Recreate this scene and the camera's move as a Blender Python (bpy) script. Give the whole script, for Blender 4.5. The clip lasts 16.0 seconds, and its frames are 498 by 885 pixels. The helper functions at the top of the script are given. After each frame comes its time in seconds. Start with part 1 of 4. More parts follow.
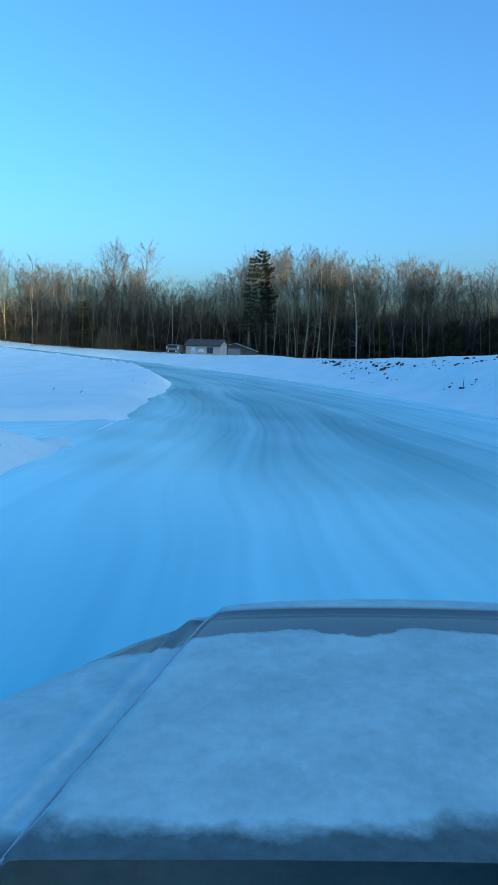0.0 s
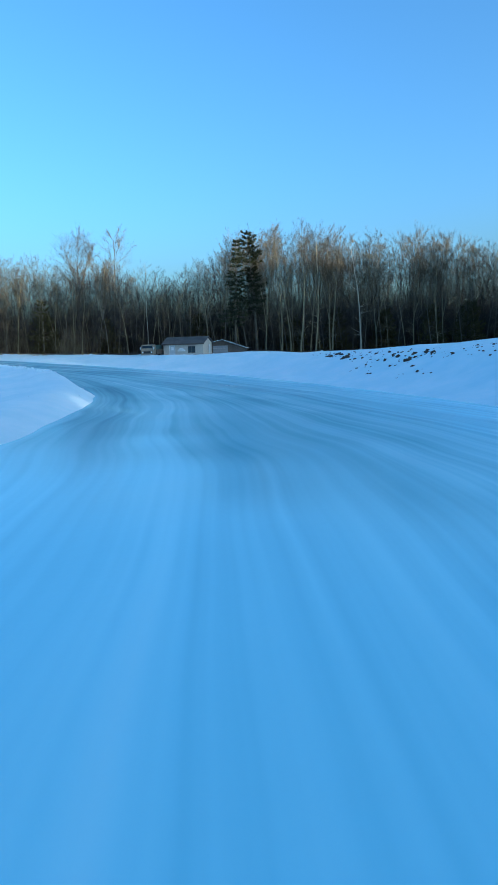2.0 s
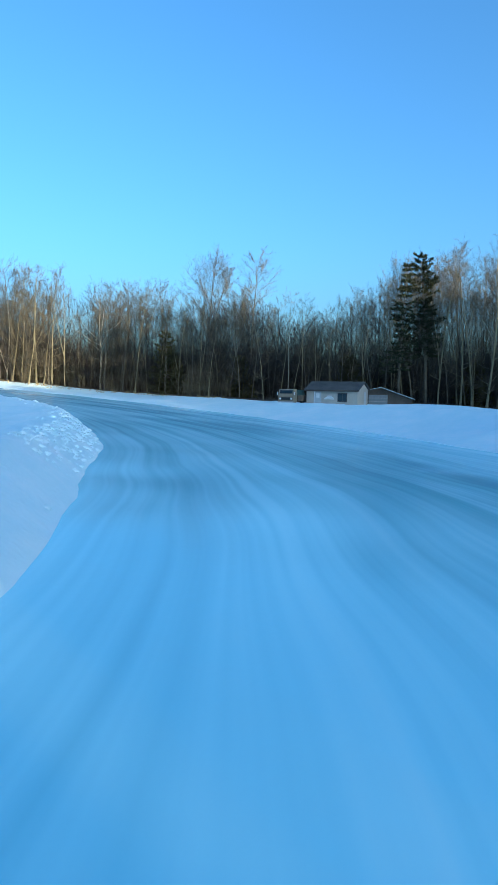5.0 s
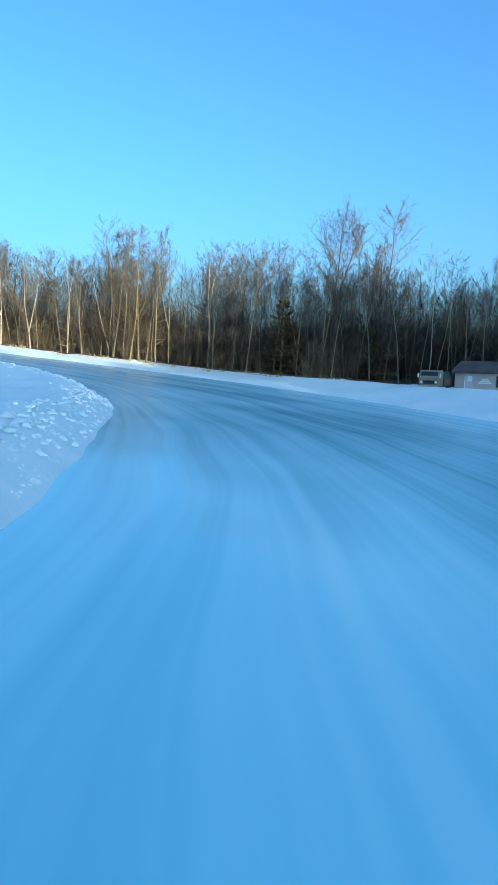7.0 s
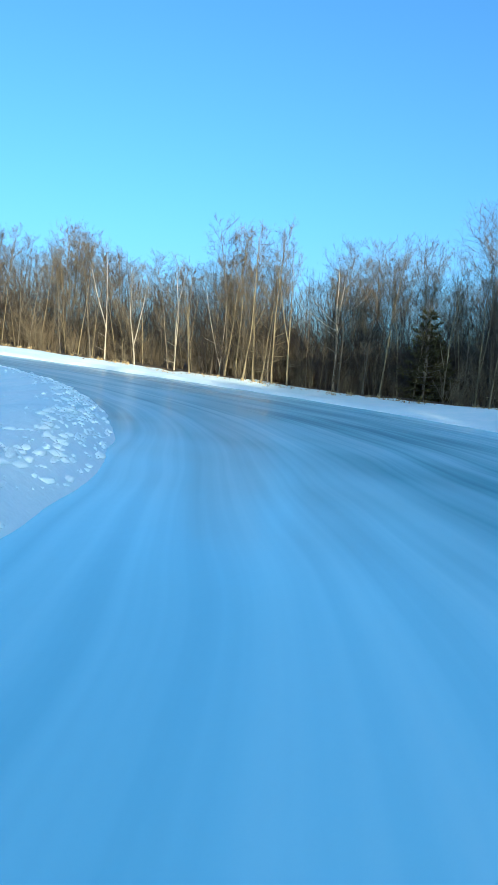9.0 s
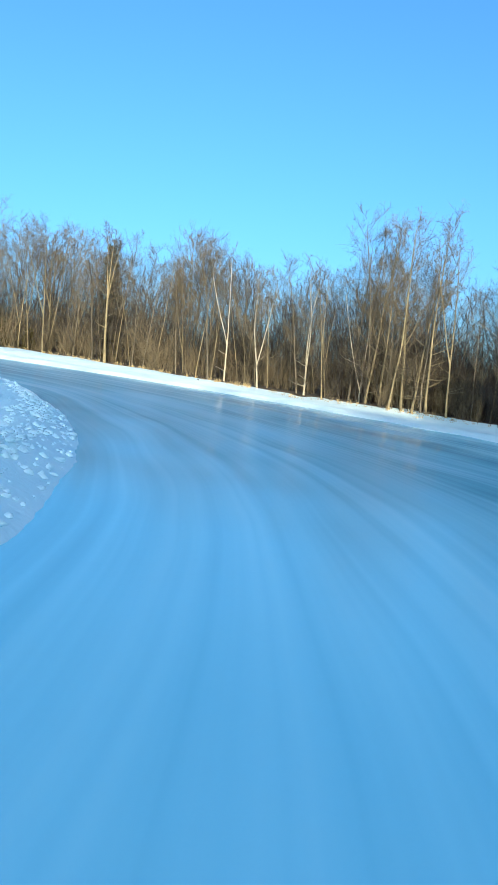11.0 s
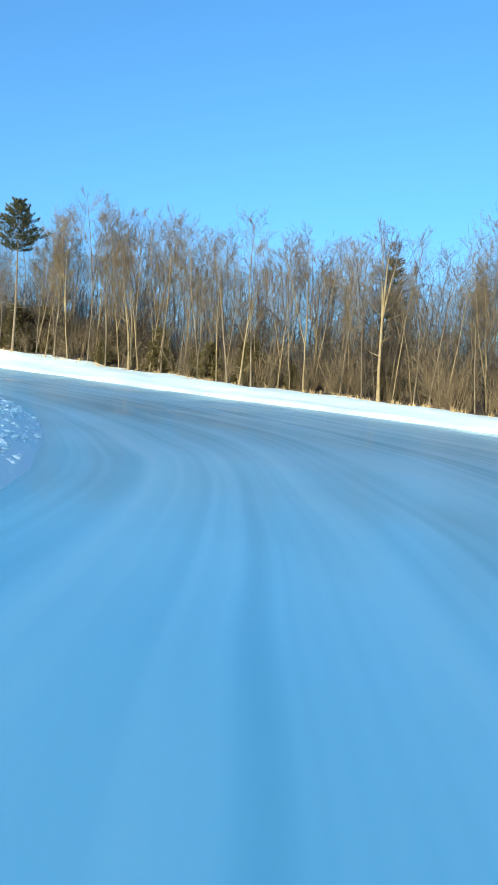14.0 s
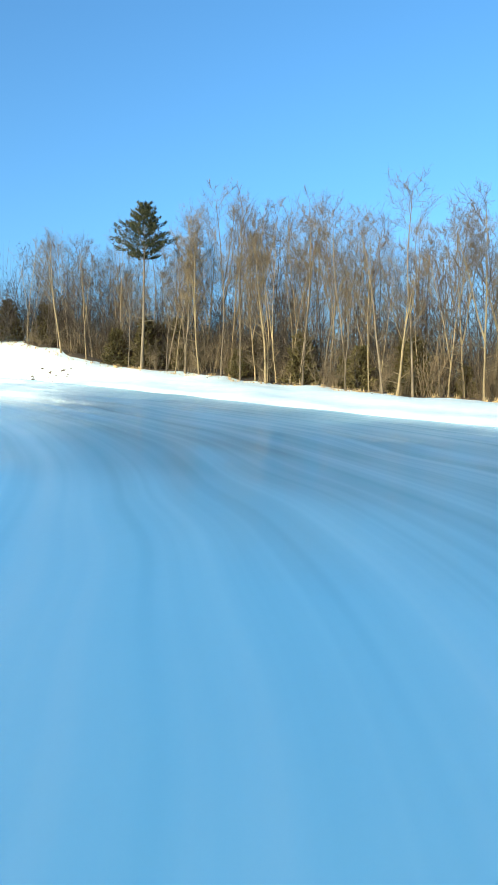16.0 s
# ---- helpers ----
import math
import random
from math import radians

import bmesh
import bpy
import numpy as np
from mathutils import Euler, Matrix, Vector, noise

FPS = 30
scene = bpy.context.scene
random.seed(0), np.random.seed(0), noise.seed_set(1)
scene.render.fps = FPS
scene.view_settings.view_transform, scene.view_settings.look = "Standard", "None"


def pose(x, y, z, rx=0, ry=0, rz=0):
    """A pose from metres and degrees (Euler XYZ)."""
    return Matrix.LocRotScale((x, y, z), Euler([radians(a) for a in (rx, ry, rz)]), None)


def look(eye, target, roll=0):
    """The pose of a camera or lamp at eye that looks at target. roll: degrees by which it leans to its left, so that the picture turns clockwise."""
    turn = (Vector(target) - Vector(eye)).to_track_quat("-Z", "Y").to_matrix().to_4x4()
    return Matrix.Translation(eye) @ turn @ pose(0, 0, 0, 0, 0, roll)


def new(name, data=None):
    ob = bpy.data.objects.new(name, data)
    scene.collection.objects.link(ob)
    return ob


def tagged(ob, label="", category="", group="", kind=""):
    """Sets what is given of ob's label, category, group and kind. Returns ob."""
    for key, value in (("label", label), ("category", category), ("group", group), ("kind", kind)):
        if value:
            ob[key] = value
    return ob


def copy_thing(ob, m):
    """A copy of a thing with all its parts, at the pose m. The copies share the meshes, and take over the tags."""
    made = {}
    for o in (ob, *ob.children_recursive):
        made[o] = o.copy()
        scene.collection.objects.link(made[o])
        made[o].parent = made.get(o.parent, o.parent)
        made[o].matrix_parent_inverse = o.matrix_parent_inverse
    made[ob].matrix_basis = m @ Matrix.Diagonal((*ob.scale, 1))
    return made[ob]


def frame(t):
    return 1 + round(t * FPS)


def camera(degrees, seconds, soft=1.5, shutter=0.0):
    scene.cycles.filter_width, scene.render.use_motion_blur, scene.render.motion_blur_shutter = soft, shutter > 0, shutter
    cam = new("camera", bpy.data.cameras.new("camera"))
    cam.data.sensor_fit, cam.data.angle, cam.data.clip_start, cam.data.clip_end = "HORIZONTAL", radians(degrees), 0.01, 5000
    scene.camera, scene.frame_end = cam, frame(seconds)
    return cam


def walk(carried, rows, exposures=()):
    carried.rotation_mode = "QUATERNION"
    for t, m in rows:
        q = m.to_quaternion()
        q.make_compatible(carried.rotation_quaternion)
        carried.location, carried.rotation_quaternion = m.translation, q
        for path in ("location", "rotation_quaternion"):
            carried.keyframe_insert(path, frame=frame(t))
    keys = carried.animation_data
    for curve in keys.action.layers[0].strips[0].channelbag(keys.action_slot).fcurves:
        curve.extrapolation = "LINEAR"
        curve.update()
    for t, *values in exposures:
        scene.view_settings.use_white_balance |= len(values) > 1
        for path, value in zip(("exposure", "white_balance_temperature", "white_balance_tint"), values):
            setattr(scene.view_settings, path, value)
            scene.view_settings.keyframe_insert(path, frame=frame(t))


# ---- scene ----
cam = camera(42.18, 16.0, soft=1.1)
PATH = [
    (0, pose(-0.000, 0.000, 1.681, 80.909, -1.207, 0.193)),
    (0.5, pose(0.172, 3.910, 1.526, 81.169, -0.603, -0.543)),
    (1, pose(0.384, 7.826, 1.399, 81.351, 0.289, -1.199)),
    (1.5, pose(0.558, 11.753, 1.299, 81.354, 1.259, -1.692)),
    (2, pose(0.646, 15.630, 1.082, 80.756, 1.923, -0.473)),
    (2.5, pose(0.603, 19.479, 0.918, 81.963, 2.374, 3.750)),
    (3, pose(0.440, 23.293, 0.807, 83.685, 2.177, 7.505)),
    (5.5, pose(-3.059, 39.588, 0.571, 85.084, -1.151, 12.928)),
    (6, pose(-3.664, 42.696, 0.473, 84.622, -1.345, 15.184)),
    (6.5, pose(-4.562, 45.646, 0.505, 83.893, -1.118, 19.242)),
    (7, pose(-5.608, 48.438, 0.466, 83.264, -1.469, 22.645)),
    (7.5, pose(-6.710, 51.156, 0.496, 83.394, -1.944, 25.450)),
    (8, pose(-7.852, 53.853, 0.451, 83.891, -2.285, 28.399)),
    (10.5, pose(-15.846, 66.552, 0.696, 85.805, -3.489, 42.578)),
    (11, pose(-17.746, 68.886, 0.842, 86.124, -3.899, 46.226)),
    (11.5, pose(-19.638, 71.307, 0.893, 86.516, -4.365, 50.356)),
    (12, pose(-21.671, 73.461, 0.959, 86.955, -4.540, 54.636)),
    (12.5, pose(-23.779, 75.195, 1.051, 87.345, -4.411, 59.016)),
    (13, pose(-25.940, 76.645, 1.168, 87.591, -3.972, 63.336)),
    (13.5, pose(-28.120, 77.941, 1.267, 87.887, -3.502, 68.051)),
    (14, pose(-30.440, 79.082, 1.398, 88.179, -2.876, 72.587)),
    (14.5, pose(-32.874, 80.004, 1.634, 88.455, -3.056, 77.884)),
    (15, pose(-35.431, 80.792, 1.859, 88.978, -2.595, 81.808)),
    (15.5, pose(-37.918, 81.441, 2.011, 89.243, -1.284, 83.315)),
    (16, pose(-40.449, 81.985, 2.215, 88.641, -0.885, 86.498)),
]
EXPOSURE = 1.55
walk(cam, PATH, [(0.0, EXPOSURE, 4370, -6.0), (8.0, EXPOSURE - 0.1, 4390, -6.0), (12.5, EXPOSURE - 0.08, 4560, -7.0), (14.5, EXPOSURE - 0.08, 4660, -5.5), (16.0, EXPOSURE - 0.02, 4800, -6.0)])

# ---------------------------------------------------------------- light
SUN_EL, SUN_AZ = radians(6.0), radians(-35.0)      # azimuth counted from +x towards +y
sun_dir = Vector((math.cos(SUN_EL) * math.cos(SUN_AZ), math.cos(SUN_EL) * math.sin(SUN_AZ), math.sin(SUN_EL)))
world = bpy.data.worlds.new("sky")
scene.world = world
world.use_nodes = True
wn = world.node_tree.nodes
sky = wn.new("ShaderNodeTexSky")
sky.sky_type = "NISHITA"
sky.sun_disc = False
sky.sun_elevation = SUN_EL
sky.sun_rotation = math.pi / 2 - SUN_AZ
sky.air_density, sky.dust_density, sky.ozone_density = 0.8, 4.1, 1.65
wn["Background"].inputs["Strength"].default_value = 0.15
world.node_tree.links.new(sky.outputs[0], wn["Background"].inputs["Color"])
sun = new("sun", bpy.data.lights.new("sun", "SUN"))
sun.data.energy, sun.data.angle, sun.data.color = 4.3, radians(0.55), (1.0, 0.65, 0.33)
sun.matrix_world = look(sun_dir * 300, (0, 0, 0))


# ---------------------------------------------------------------- materials
def material(name, rough=0.8, metal=0.0):
    m = bpy.data.materials.new(name)
    m.use_nodes = True
    b = m.node_tree.nodes["Principled BSDF"]
    b.inputs["Roughness"].default_value, b.inputs["Metallic"].default_value = rough, metal
    return m, m.node_tree.nodes, m.node_tree.links, b


def ramp(nodes, links, fac, stops):
    r = nodes.new("ShaderNodeValToRGB")
    while len(r.color_ramp.elements) < len(stops):
        r.color_ramp.elements.new(0.5)
    for e, (p, c) in zip(r.color_ramp.elements, stops):
        e.position, e.color = p, (*c, 1)
    r.color_ramp.interpolation = "B_SPLINE" if len(stops) > 2 else "LINEAR"
    links.new(fac, r.inputs[0])
    return r.outputs[0]


def grain(nodes, links, scale, detail=4, rough=0.6, vec=None, stretch=None):
    n = nodes.new("ShaderNodeTexNoise")
    n.inputs["Scale"].default_value, n.inputs["Detail"].default_value, n.inputs["Roughness"].default_value = scale, detail, rough
    if vec is None:
        vec = nodes.new("ShaderNodeTexCoord").outputs["Object"]
    if stretch:
        mp = nodes.new("ShaderNodeMapping")
        mp.inputs["Scale"].default_value = stretch
        links.new(vec, mp.inputs[0])
        vec = mp.outputs[0]
    links.new(vec, n.inputs["Vector"])
    return n.outputs["Fac"]


def mix(nodes, links, fac, a, b, blend="MIX"):
    m = nodes.new("ShaderNodeMix")
    m.data_type, m.blend_type = "RGBA", blend
    for sock, v in ((m.inputs["Factor"], fac), (m.inputs["A"], a), (m.inputs["B"], b)):
        if hasattr(v, "links"):
            links.new(v, sock)
        elif isinstance(v, tuple):
            sock.default_value = (*v, 1)
        else:
            sock.default_value = v
    return m.outputs["Result"]


def relief(nodes, links, bsdf, height, strength=0.3, dist=0.02):
    b = nodes.new("ShaderNodeBump")
    b.inputs["Strength"].default_value, b.inputs["Distance"].default_value = strength, dist
    links.new(height, b.inputs["Height"])
    links.new(b.outputs[0], bsdf.inputs["Normal"])


def two_tone(name, a, b, scale, rough=0.8, metal=0.0, bump=0.3, dist=0.01, stretch=None, vary=0.0, spec=None):
    """A surface with fine grain over broad stains between two colours."""
    m, n, l, s = material(name, rough, metal)
    fine, broad = grain(n, l, scale, 6, 0.65, None, stretch), grain(n, l, scale * 0.13, 3, 0.5)
    fac = mix(n, l, 0.5, fine, broad)
    col = ramp(n, l, fac, [(0.35, a), (0.65, b)])
    if vary:
        info = n.new("ShaderNodeObjectInfo")
        hsv = n.new("ShaderNodeHueSaturation")
        mr = n.new("ShaderNodeMapRange")
        mr.inputs["To Min"].default_value, mr.inputs["To Max"].default_value = 1 - vary, 1 + vary
        l.new(info.outputs["Random"], mr.inputs["Value"])
        l.new(mr.outputs[0], hsv.inputs["Value"])
        l.new(col, hsv.inputs["Color"])
        col = hsv.outputs[0]
    l.new(col, s.inputs["Base Color"])
    if spec is not None:
        s.inputs["Specular IOR Level"].default_value = spec
    relief(n, l, s, fine, bump, dist)
    return m


def snow_material():
    m, n, l, s = material("snow", 0.75)
    fine, broad, crumbs = grain(n, l, 9.0, 6), grain(n, l, 0.35, 4), grain(n, l, 1.6, 5, 0.7)
    col = ramp(n, l, mix(n, l, 0.35, broad, crumbs), [(0.34, (0.71, 0.86, 0.90)), (0.52, (0.80, 0.92, 0.95)), (0.68, (0.89, 0.95, 0.97))])
    l.new(col, s.inputs["Base Color"])
    s.inputs["Specular IOR Level"].default_value = 0.25
    relief(n, l, s, mix(n, l, 0.6, fine, crumbs), 0.5, 0.09)
    return m


def scaled(nodes, links, value, lo, hi, to_lo=0.0, to_hi=1.0):
    r = nodes.new("ShaderNodeMapRange")
    r.interpolation_type = "SMOOTHSTEP"
    for key, v in (("From Min", lo), ("From Max", hi), ("To Min", to_lo), ("To Max", to_hi)):
        r.inputs[key].default_value = v
    links.new(value, r.inputs["Value"])
    return r.outputs[0]


def ice_material():
    """Frosted blue ice, polished along the wheel tracks, with washboard ripples and thin drifts of snow."""
    m, n, l, s = material("ice", 0.25)
    uv = n.new("ShaderNodeUVMap")
    uv.uv_map = "along"
    warp = n.new("ShaderNodeVectorMath")                 # the tracks wander a little
    warp.operation = "MULTIPLY_ADD"
    wander = n.new("ShaderNodeTexNoise")
    wander.inputs["Scale"].default_value, wander.inputs["Detail"].default_value = 0.06, 2
    l.new(uv.outputs[0], wander.inputs["Vector"])
    l.new(wander.outputs["Color"], warp.inputs[0])
    warp.inputs[1].default_value = (0.0, 5.0, 0.0)
    l.new(uv.outputs[0], warp.inputs[2])
    way = warp.outputs[0]
    hair = grain(n, l, 1.0, 2, 0.5, way, (0.03, 2.6, 1))
    streak = grain(n, l, 1.0, 2, 0.5, way, (0.028, 1.15, 1))
    ruts = grain(n, l, 1.0, 3, 0.5, way, (0.012, 0.30, 1))
    ripple = grain(n, l, 1.0, 3, 0.6, uv.outputs[0], (3.2, 0.5, 1))
    patch, flecks = grain(n, l, 0.10, 2, 0.5), grain(n, l, 5.0, 6, 0.75)
    lines = mix(n, l, 0.42, streak, hair)
    a = mix(n, l, 0.56, lines, ruts)
    a = mix(n, l, 0.30, a, patch)                        # low where the wheels have polished the ice
    l.new(ramp(n, l, a, [(0.36, (0.30, 0.58, 0.71)), (0.47, (0.44, 0.77, 0.90)), (0.56, (0.53, 0.85, 0.96)), (0.66, (0.66, 0.90, 0.97))]), s.inputs["Base Color"])
    l.new(scaled(n, l, a, 0.36, 0.62, 0.13, 0.262), s.inputs["Roughness"])
    s.inputs["IOR"].default_value = 1.31
    h = mix(n, l, 0.35, mix(n, l, 0.5, lines, ripple), flecks)
    relief(n, l, s, h, 0.24, 0.016)
    return m


SNOW = snow_material()
ICE = ice_material()
BARK = two_tone("grey_brown_bark", (0.055, 0.047, 0.034), (0.15, 0.127, 0.088), 6, 0.9, 0, 0.6, 0.02, (1, 1, 0.25), 0.3)
PALE = two_tone("pale_poplar_bark", (0.095, 0.079, 0.044), (0.24, 0.198, 0.108), 5, 0.85, 0, 0.4, 0.01, (1, 1, 0.5), 0.2)
TWIG = two_tone("bare_twigs", (0.052, 0.042, 0.025), (0.138, 0.112, 0.067), 3, 0.9, 0, 0.0, 0.01, None, 0.3)
# darker copy of the twig colour, with the wood's inner shade painted in
DEEP = two_tone("shade_dark_twigs", (0.017, 0.014, 0.012), (0.050, 0.041, 0.032), 3, 0.9, 0, 0.0, 0.01, None, 0.3)
BIRCH = two_tone("white_birch_bark", (0.24, 0.205, 0.145), (0.43, 0.385, 0.29), 5, 0.8, 0, 0.4, 0.01, (1, 1, 2.5), 0.12)
BRUSH = two_tone("dry_brush_stems", (0.068, 0.055, 0.032), (0.165, 0.132, 0.078), 4, 0.9, 0, 0.0, 0.01, None, 0.3)
NEEDLE = two_tone("pine_needles", (0.02, 0.024, 0.015), (0.052, 0.055, 0.029), 3, 0.9, 0, 0.0, 0.01, None, 0.3, 0.1)
RUSTY = two_tone("bronze_evergreen_needles", (0.036, 0.034, 0.016), (0.10, 0.086, 0.036), 3, 0.9, 0, 0.0, 0.01, None, 0.2, 0.1)
SOIL = two_tone("frozen_soil", (0.03, 0.025, 0.02), (0.10, 0.08, 0.06), 8, 0.95, 0, 0.6, 0.03)
LITTER = two_tone("frozen_leaf_litter", (0.022, 0.017, 0.012), (0.07, 0.052, 0.034), 5, 0.95, 0, 0.7, 0.05)
SIDING = two_tone("beige_siding", (0.40, 0.37, 0.32), (0.50, 0.47, 0.41), 4, 0.7)
SHINGLE = two_tone("dark_shingles", (0.05, 0.05, 0.052), (0.11, 0.105, 0.10), 7, 0.9)
WHITE = two_tone("white_paint", (0.68, 0.70, 0.72), (0.82, 0.82, 0.82), 4, 0.5)
GREYDOOR = two_tone("pale_grey_panel", (0.42, 0.45, 0.48), (0.55, 0.58, 0.60), 4, 0.5)
DULLDOOR = two_tone("dull_grey_panel", (0.17, 0.18, 0.19), (0.26, 0.27, 0.28), 4, 0.6)
DARKWOOD = two_tone("dark_weathered_board", (0.06, 0.05, 0.04), (0.12, 0.10, 0.08), 6, 0.9)
OLIVE = two_tone("faded_tan_paint", (0.16, 0.13, 0.09), (0.26, 0.22, 0.15), 5, 0.55)
BLACK = two_tone("black_plastic", (0.008, 0.008, 0.009), (0.02, 0.02, 0.022), 30, 0.55, 0, 0.2, 0.002)
TYRE = two_tone("tyre_rubber", (0.012, 0.012, 0.012), (0.03, 0.03, 0.03), 20, 0.85)
GRASS = two_tone("dry_grass_blades", (0.30, 0.22, 0.10), (0.50, 0.40, 0.20), 4, 0.9, 0, 0.0)
TARP = two_tone("faded_green_canvas", (0.02, 0.05, 0.05), (0.05, 0.09, 0.085), 6, 0.8)
BLUE = two_tone("blue_paint", (0.03, 0.10, 0.22), (0.05, 0.16, 0.30), 10, 0.5)
CHROME = two_tone("dull_steel", (0.4, 0.4, 0.4), (0.55, 0.55, 0.55), 12, 0.35, 0.9)


def glass_material():
    m, n, l, s = material("window_glass", 0.05)
    s.inputs["Base Color"].default_value = (0.02, 0.025, 0.03, 1)
    s.inputs["Specular IOR Level"].default_value = 0.7
    return m


GLASS = glass_material()


def paint_material():
    m, n, l, s = material("frosted_grey_paint", 0.4)
    broad, fine = grain(n, l, 5.0, 6, 0.65), grain(n, l, 38.0, 5, 0.7)
    frost = mix(n, l, 0.35, broad, fine)
    sep = n.new("ShaderNodeSeparateXYZ")
    l.new(n.new("ShaderNodeTexCoord").outputs["Object"], sep.inputs[0])
    wob = n.new("ShaderNodeMath")                       # frost stops short of the nose; the bare band carries a painted reflection
    wob.operation = "MULTIPLY_ADD"
    l.new(broad, wob.inputs[0])
    wob.inputs[1].default_value = 0.16
    l.new(sep.outputs["Y"], wob.inputs[2])
    mr = n.new("ShaderNodeMapRange")
    mr.inputs["From Min"].default_value, mr.inputs["From Max"].default_value = 1.385, 1.40
    mr.inputs["To Min"].default_value, mr.inputs["To Max"].default_value = 1.0, 0.0
    l.new(wob.outputs[0], mr.inputs["Value"])
    nose = n.new("ShaderNodeMapRange")
    nose.inputs["From Min"].default_value, nose.inputs["From Max"].default_value = 1.462, 1.474
    l.new(sep.outputs["Y"], nose.inputs["Value"])
    keep = n.new("ShaderNodeMath")
    keep.operation = "MAXIMUM"
    l.new(mr.outputs[0], keep.inputs[0])
    l.new(nose.outputs[0], keep.inputs[1])
    frosted = ramp(n, l, frost, [(0.34, (0.33, 0.46, 0.50)), (0.64, (0.56, 0.70, 0.73))])
    dirt = n.new("ShaderNodeMapRange")                  # road grime thickest by the windscreen
    dirt.inputs["From Min"].default_value, dirt.inputs["From Max"].default_value = 0.83, 0.79
    l.new(wob.outputs[0], dirt.inputs["Value"])
    grimy = mix(n, l, fine, (0.03, 0.045, 0.05), (0.17, 0.22, 0.23))
    frosted = mix(n, l, dirt.outputs[0], frosted, grimy)
    # dark base colour imitates the woods mirrored in the bare band
    l.new(mix(n, l, keep.outputs[0], (0.12, 0.14, 0.15), frosted), s.inputs["Base Color"])
    l.new(mix(n, l, keep.outputs[0], (0.22, 0.22, 0.22), (0.6, 0.6, 0.6)), s.inputs["Roughness"])
    relief(n, l, s, fine, 0.12, 0.002)
    return m


PAINT = paint_material()


# ---------------------------------------------------------------- mesh helpers
def mesh_object(name, verts, faces, mats, parent=None, label="", smooth=True, indices=None):
    me = bpy.data.meshes.new(name)
    me.from_pydata([tuple(v) for v in verts] if not isinstance(verts, np.ndarray) else verts.tolist(), [], faces if isinstance(faces, list) else faces.tolist())
    for mt in (mats if isinstance(mats, (list, tuple)) else [mats]):
        me.materials.append(mt)
    if indices is not None:
        me.polygons.foreach_set("material_index", np.asarray(indices, dtype=np.int32))
    me.polygons.foreach_set("use_smooth", np.full(len(me.polygons), smooth))
    me.update()
    ob = new(name, me)
    if parent is not None:
        ob.parent = parent
    if label:
        ob["label"] = label
    return ob


def part(name, bm, mat, parent, label="", smooth=False):
    me = bpy.data.meshes.new(name)
    bm.to_mesh(me)
    bm.free()
    me.materials.append(mat)
    me.polygons.foreach_set("use_smooth", np.full(len(me.polygons), smooth))
    ob = new(name, me)
    ob.parent = parent
    if label:
        ob["label"] = label
    return ob


def box(x0, x1, y0, y1, z0, z1, bevel=0.0):
    bm = bmesh.new()
    bmesh.ops.create_cube(bm, size=1.0)
    for v in bm.verts:
        v.co = Vector(((x0 + x1) / 2 + v.co.x * (x1 - x0), (y0 + y1) / 2 + v.co.y * (y1 - y0), (z0 + z1) / 2 + v.co.z * (z1 - z0)))
    if bevel:
        bmesh.ops.bevel(bm, geom=bm.edges[:], offset=bevel, segments=2, affect="EDGES", clamp_overlap=True)
    return bm


def prism(profile, axis, a, b):
    """A solid from a closed profile of 2D points pushed along axis x or y from a to b."""
    bm = bmesh.new()
    f = (lambda p, t: (t, p[0], p[1])) if axis == "x" else (lambda p, t: (p[0], t, p[1]))
    lo, hi = [bm.verts.new(f(p, a)) for p in profile], [bm.verts.new(f(p, b)) for p in profile]
    n = len(profile)
    bm.faces.new(lo)
    bm.faces.new(hi[::-1])
    for i in range(n):
        bm.faces.new((lo[i], hi[i], hi[(i + 1) % n], lo[(i + 1) % n]))
    bmesh.ops.recalc_face_normals(bm, faces=bm.faces[:])
    return bm


def cylinder(p, q, r, n=12, r2=None):
    bm = bmesh.new()
    p, q = Vector(p), Vector(q)
    bmesh.ops.create_cone(bm, cap_ends=True, segments=n, radius1=r, radius2=r if r2 is None else r2, depth=(q - p).length)
    bmesh.ops.transform(bm, verts=bm.verts[:], matrix=Matrix.Translation((p + q) / 2) @ (q - p).to_track_quat("Z", "Y").to_matrix().to_4x4())
    return bm


def thing(name, m, label, category, group="", kind=""):
    ob = new(name)
    ob.empty_display_size = 0.3
    ob.matrix_basis = m
    return tagged(ob, label, category, group, kind)


# ---------------------------------------------------------------- the lie of the land
SLOPE = (-0.0840, -0.03505)
TREELINE = [(62, 112), (45, 116), (20, 118), (2, 119.5), (-14, 116), (-25, 114), (-38, 113.5), (-46, 113), (-54, 109.5), (-61, 107.5), (-68, 105.5), (-75, 102.5),
            (-82, 97.5), (-88.5, 92.5), (-93, 89.5), (-97.5, 86), (-101, 80), (-103.5, 74.5), (-107, 68), (-111, 62), (-114, 59.5)]
INNER = [(-3.2, -40), (-3.1, -10), (-3.0, 4), (-3.0, 15.8), (-3.6, 25), (-4.0, 32), (-4.4, 37), (-5.6, 42.5), (-7.9, 47.5), (-9.3, 51.9), (-11.5, 56), (-14, 60.3),
         (-16.2, 64.2), (-19.3, 67.7), (-22.3, 70.45), (-25.8, 73.35), (-29.85, 75.65), (-33.85, 77.4), (-38.9, 78.85), (-46, 79.2), (-52, 78), (-60, 74), (-68, 66), (-76, 52), (-85, 30), (-95, 0)]
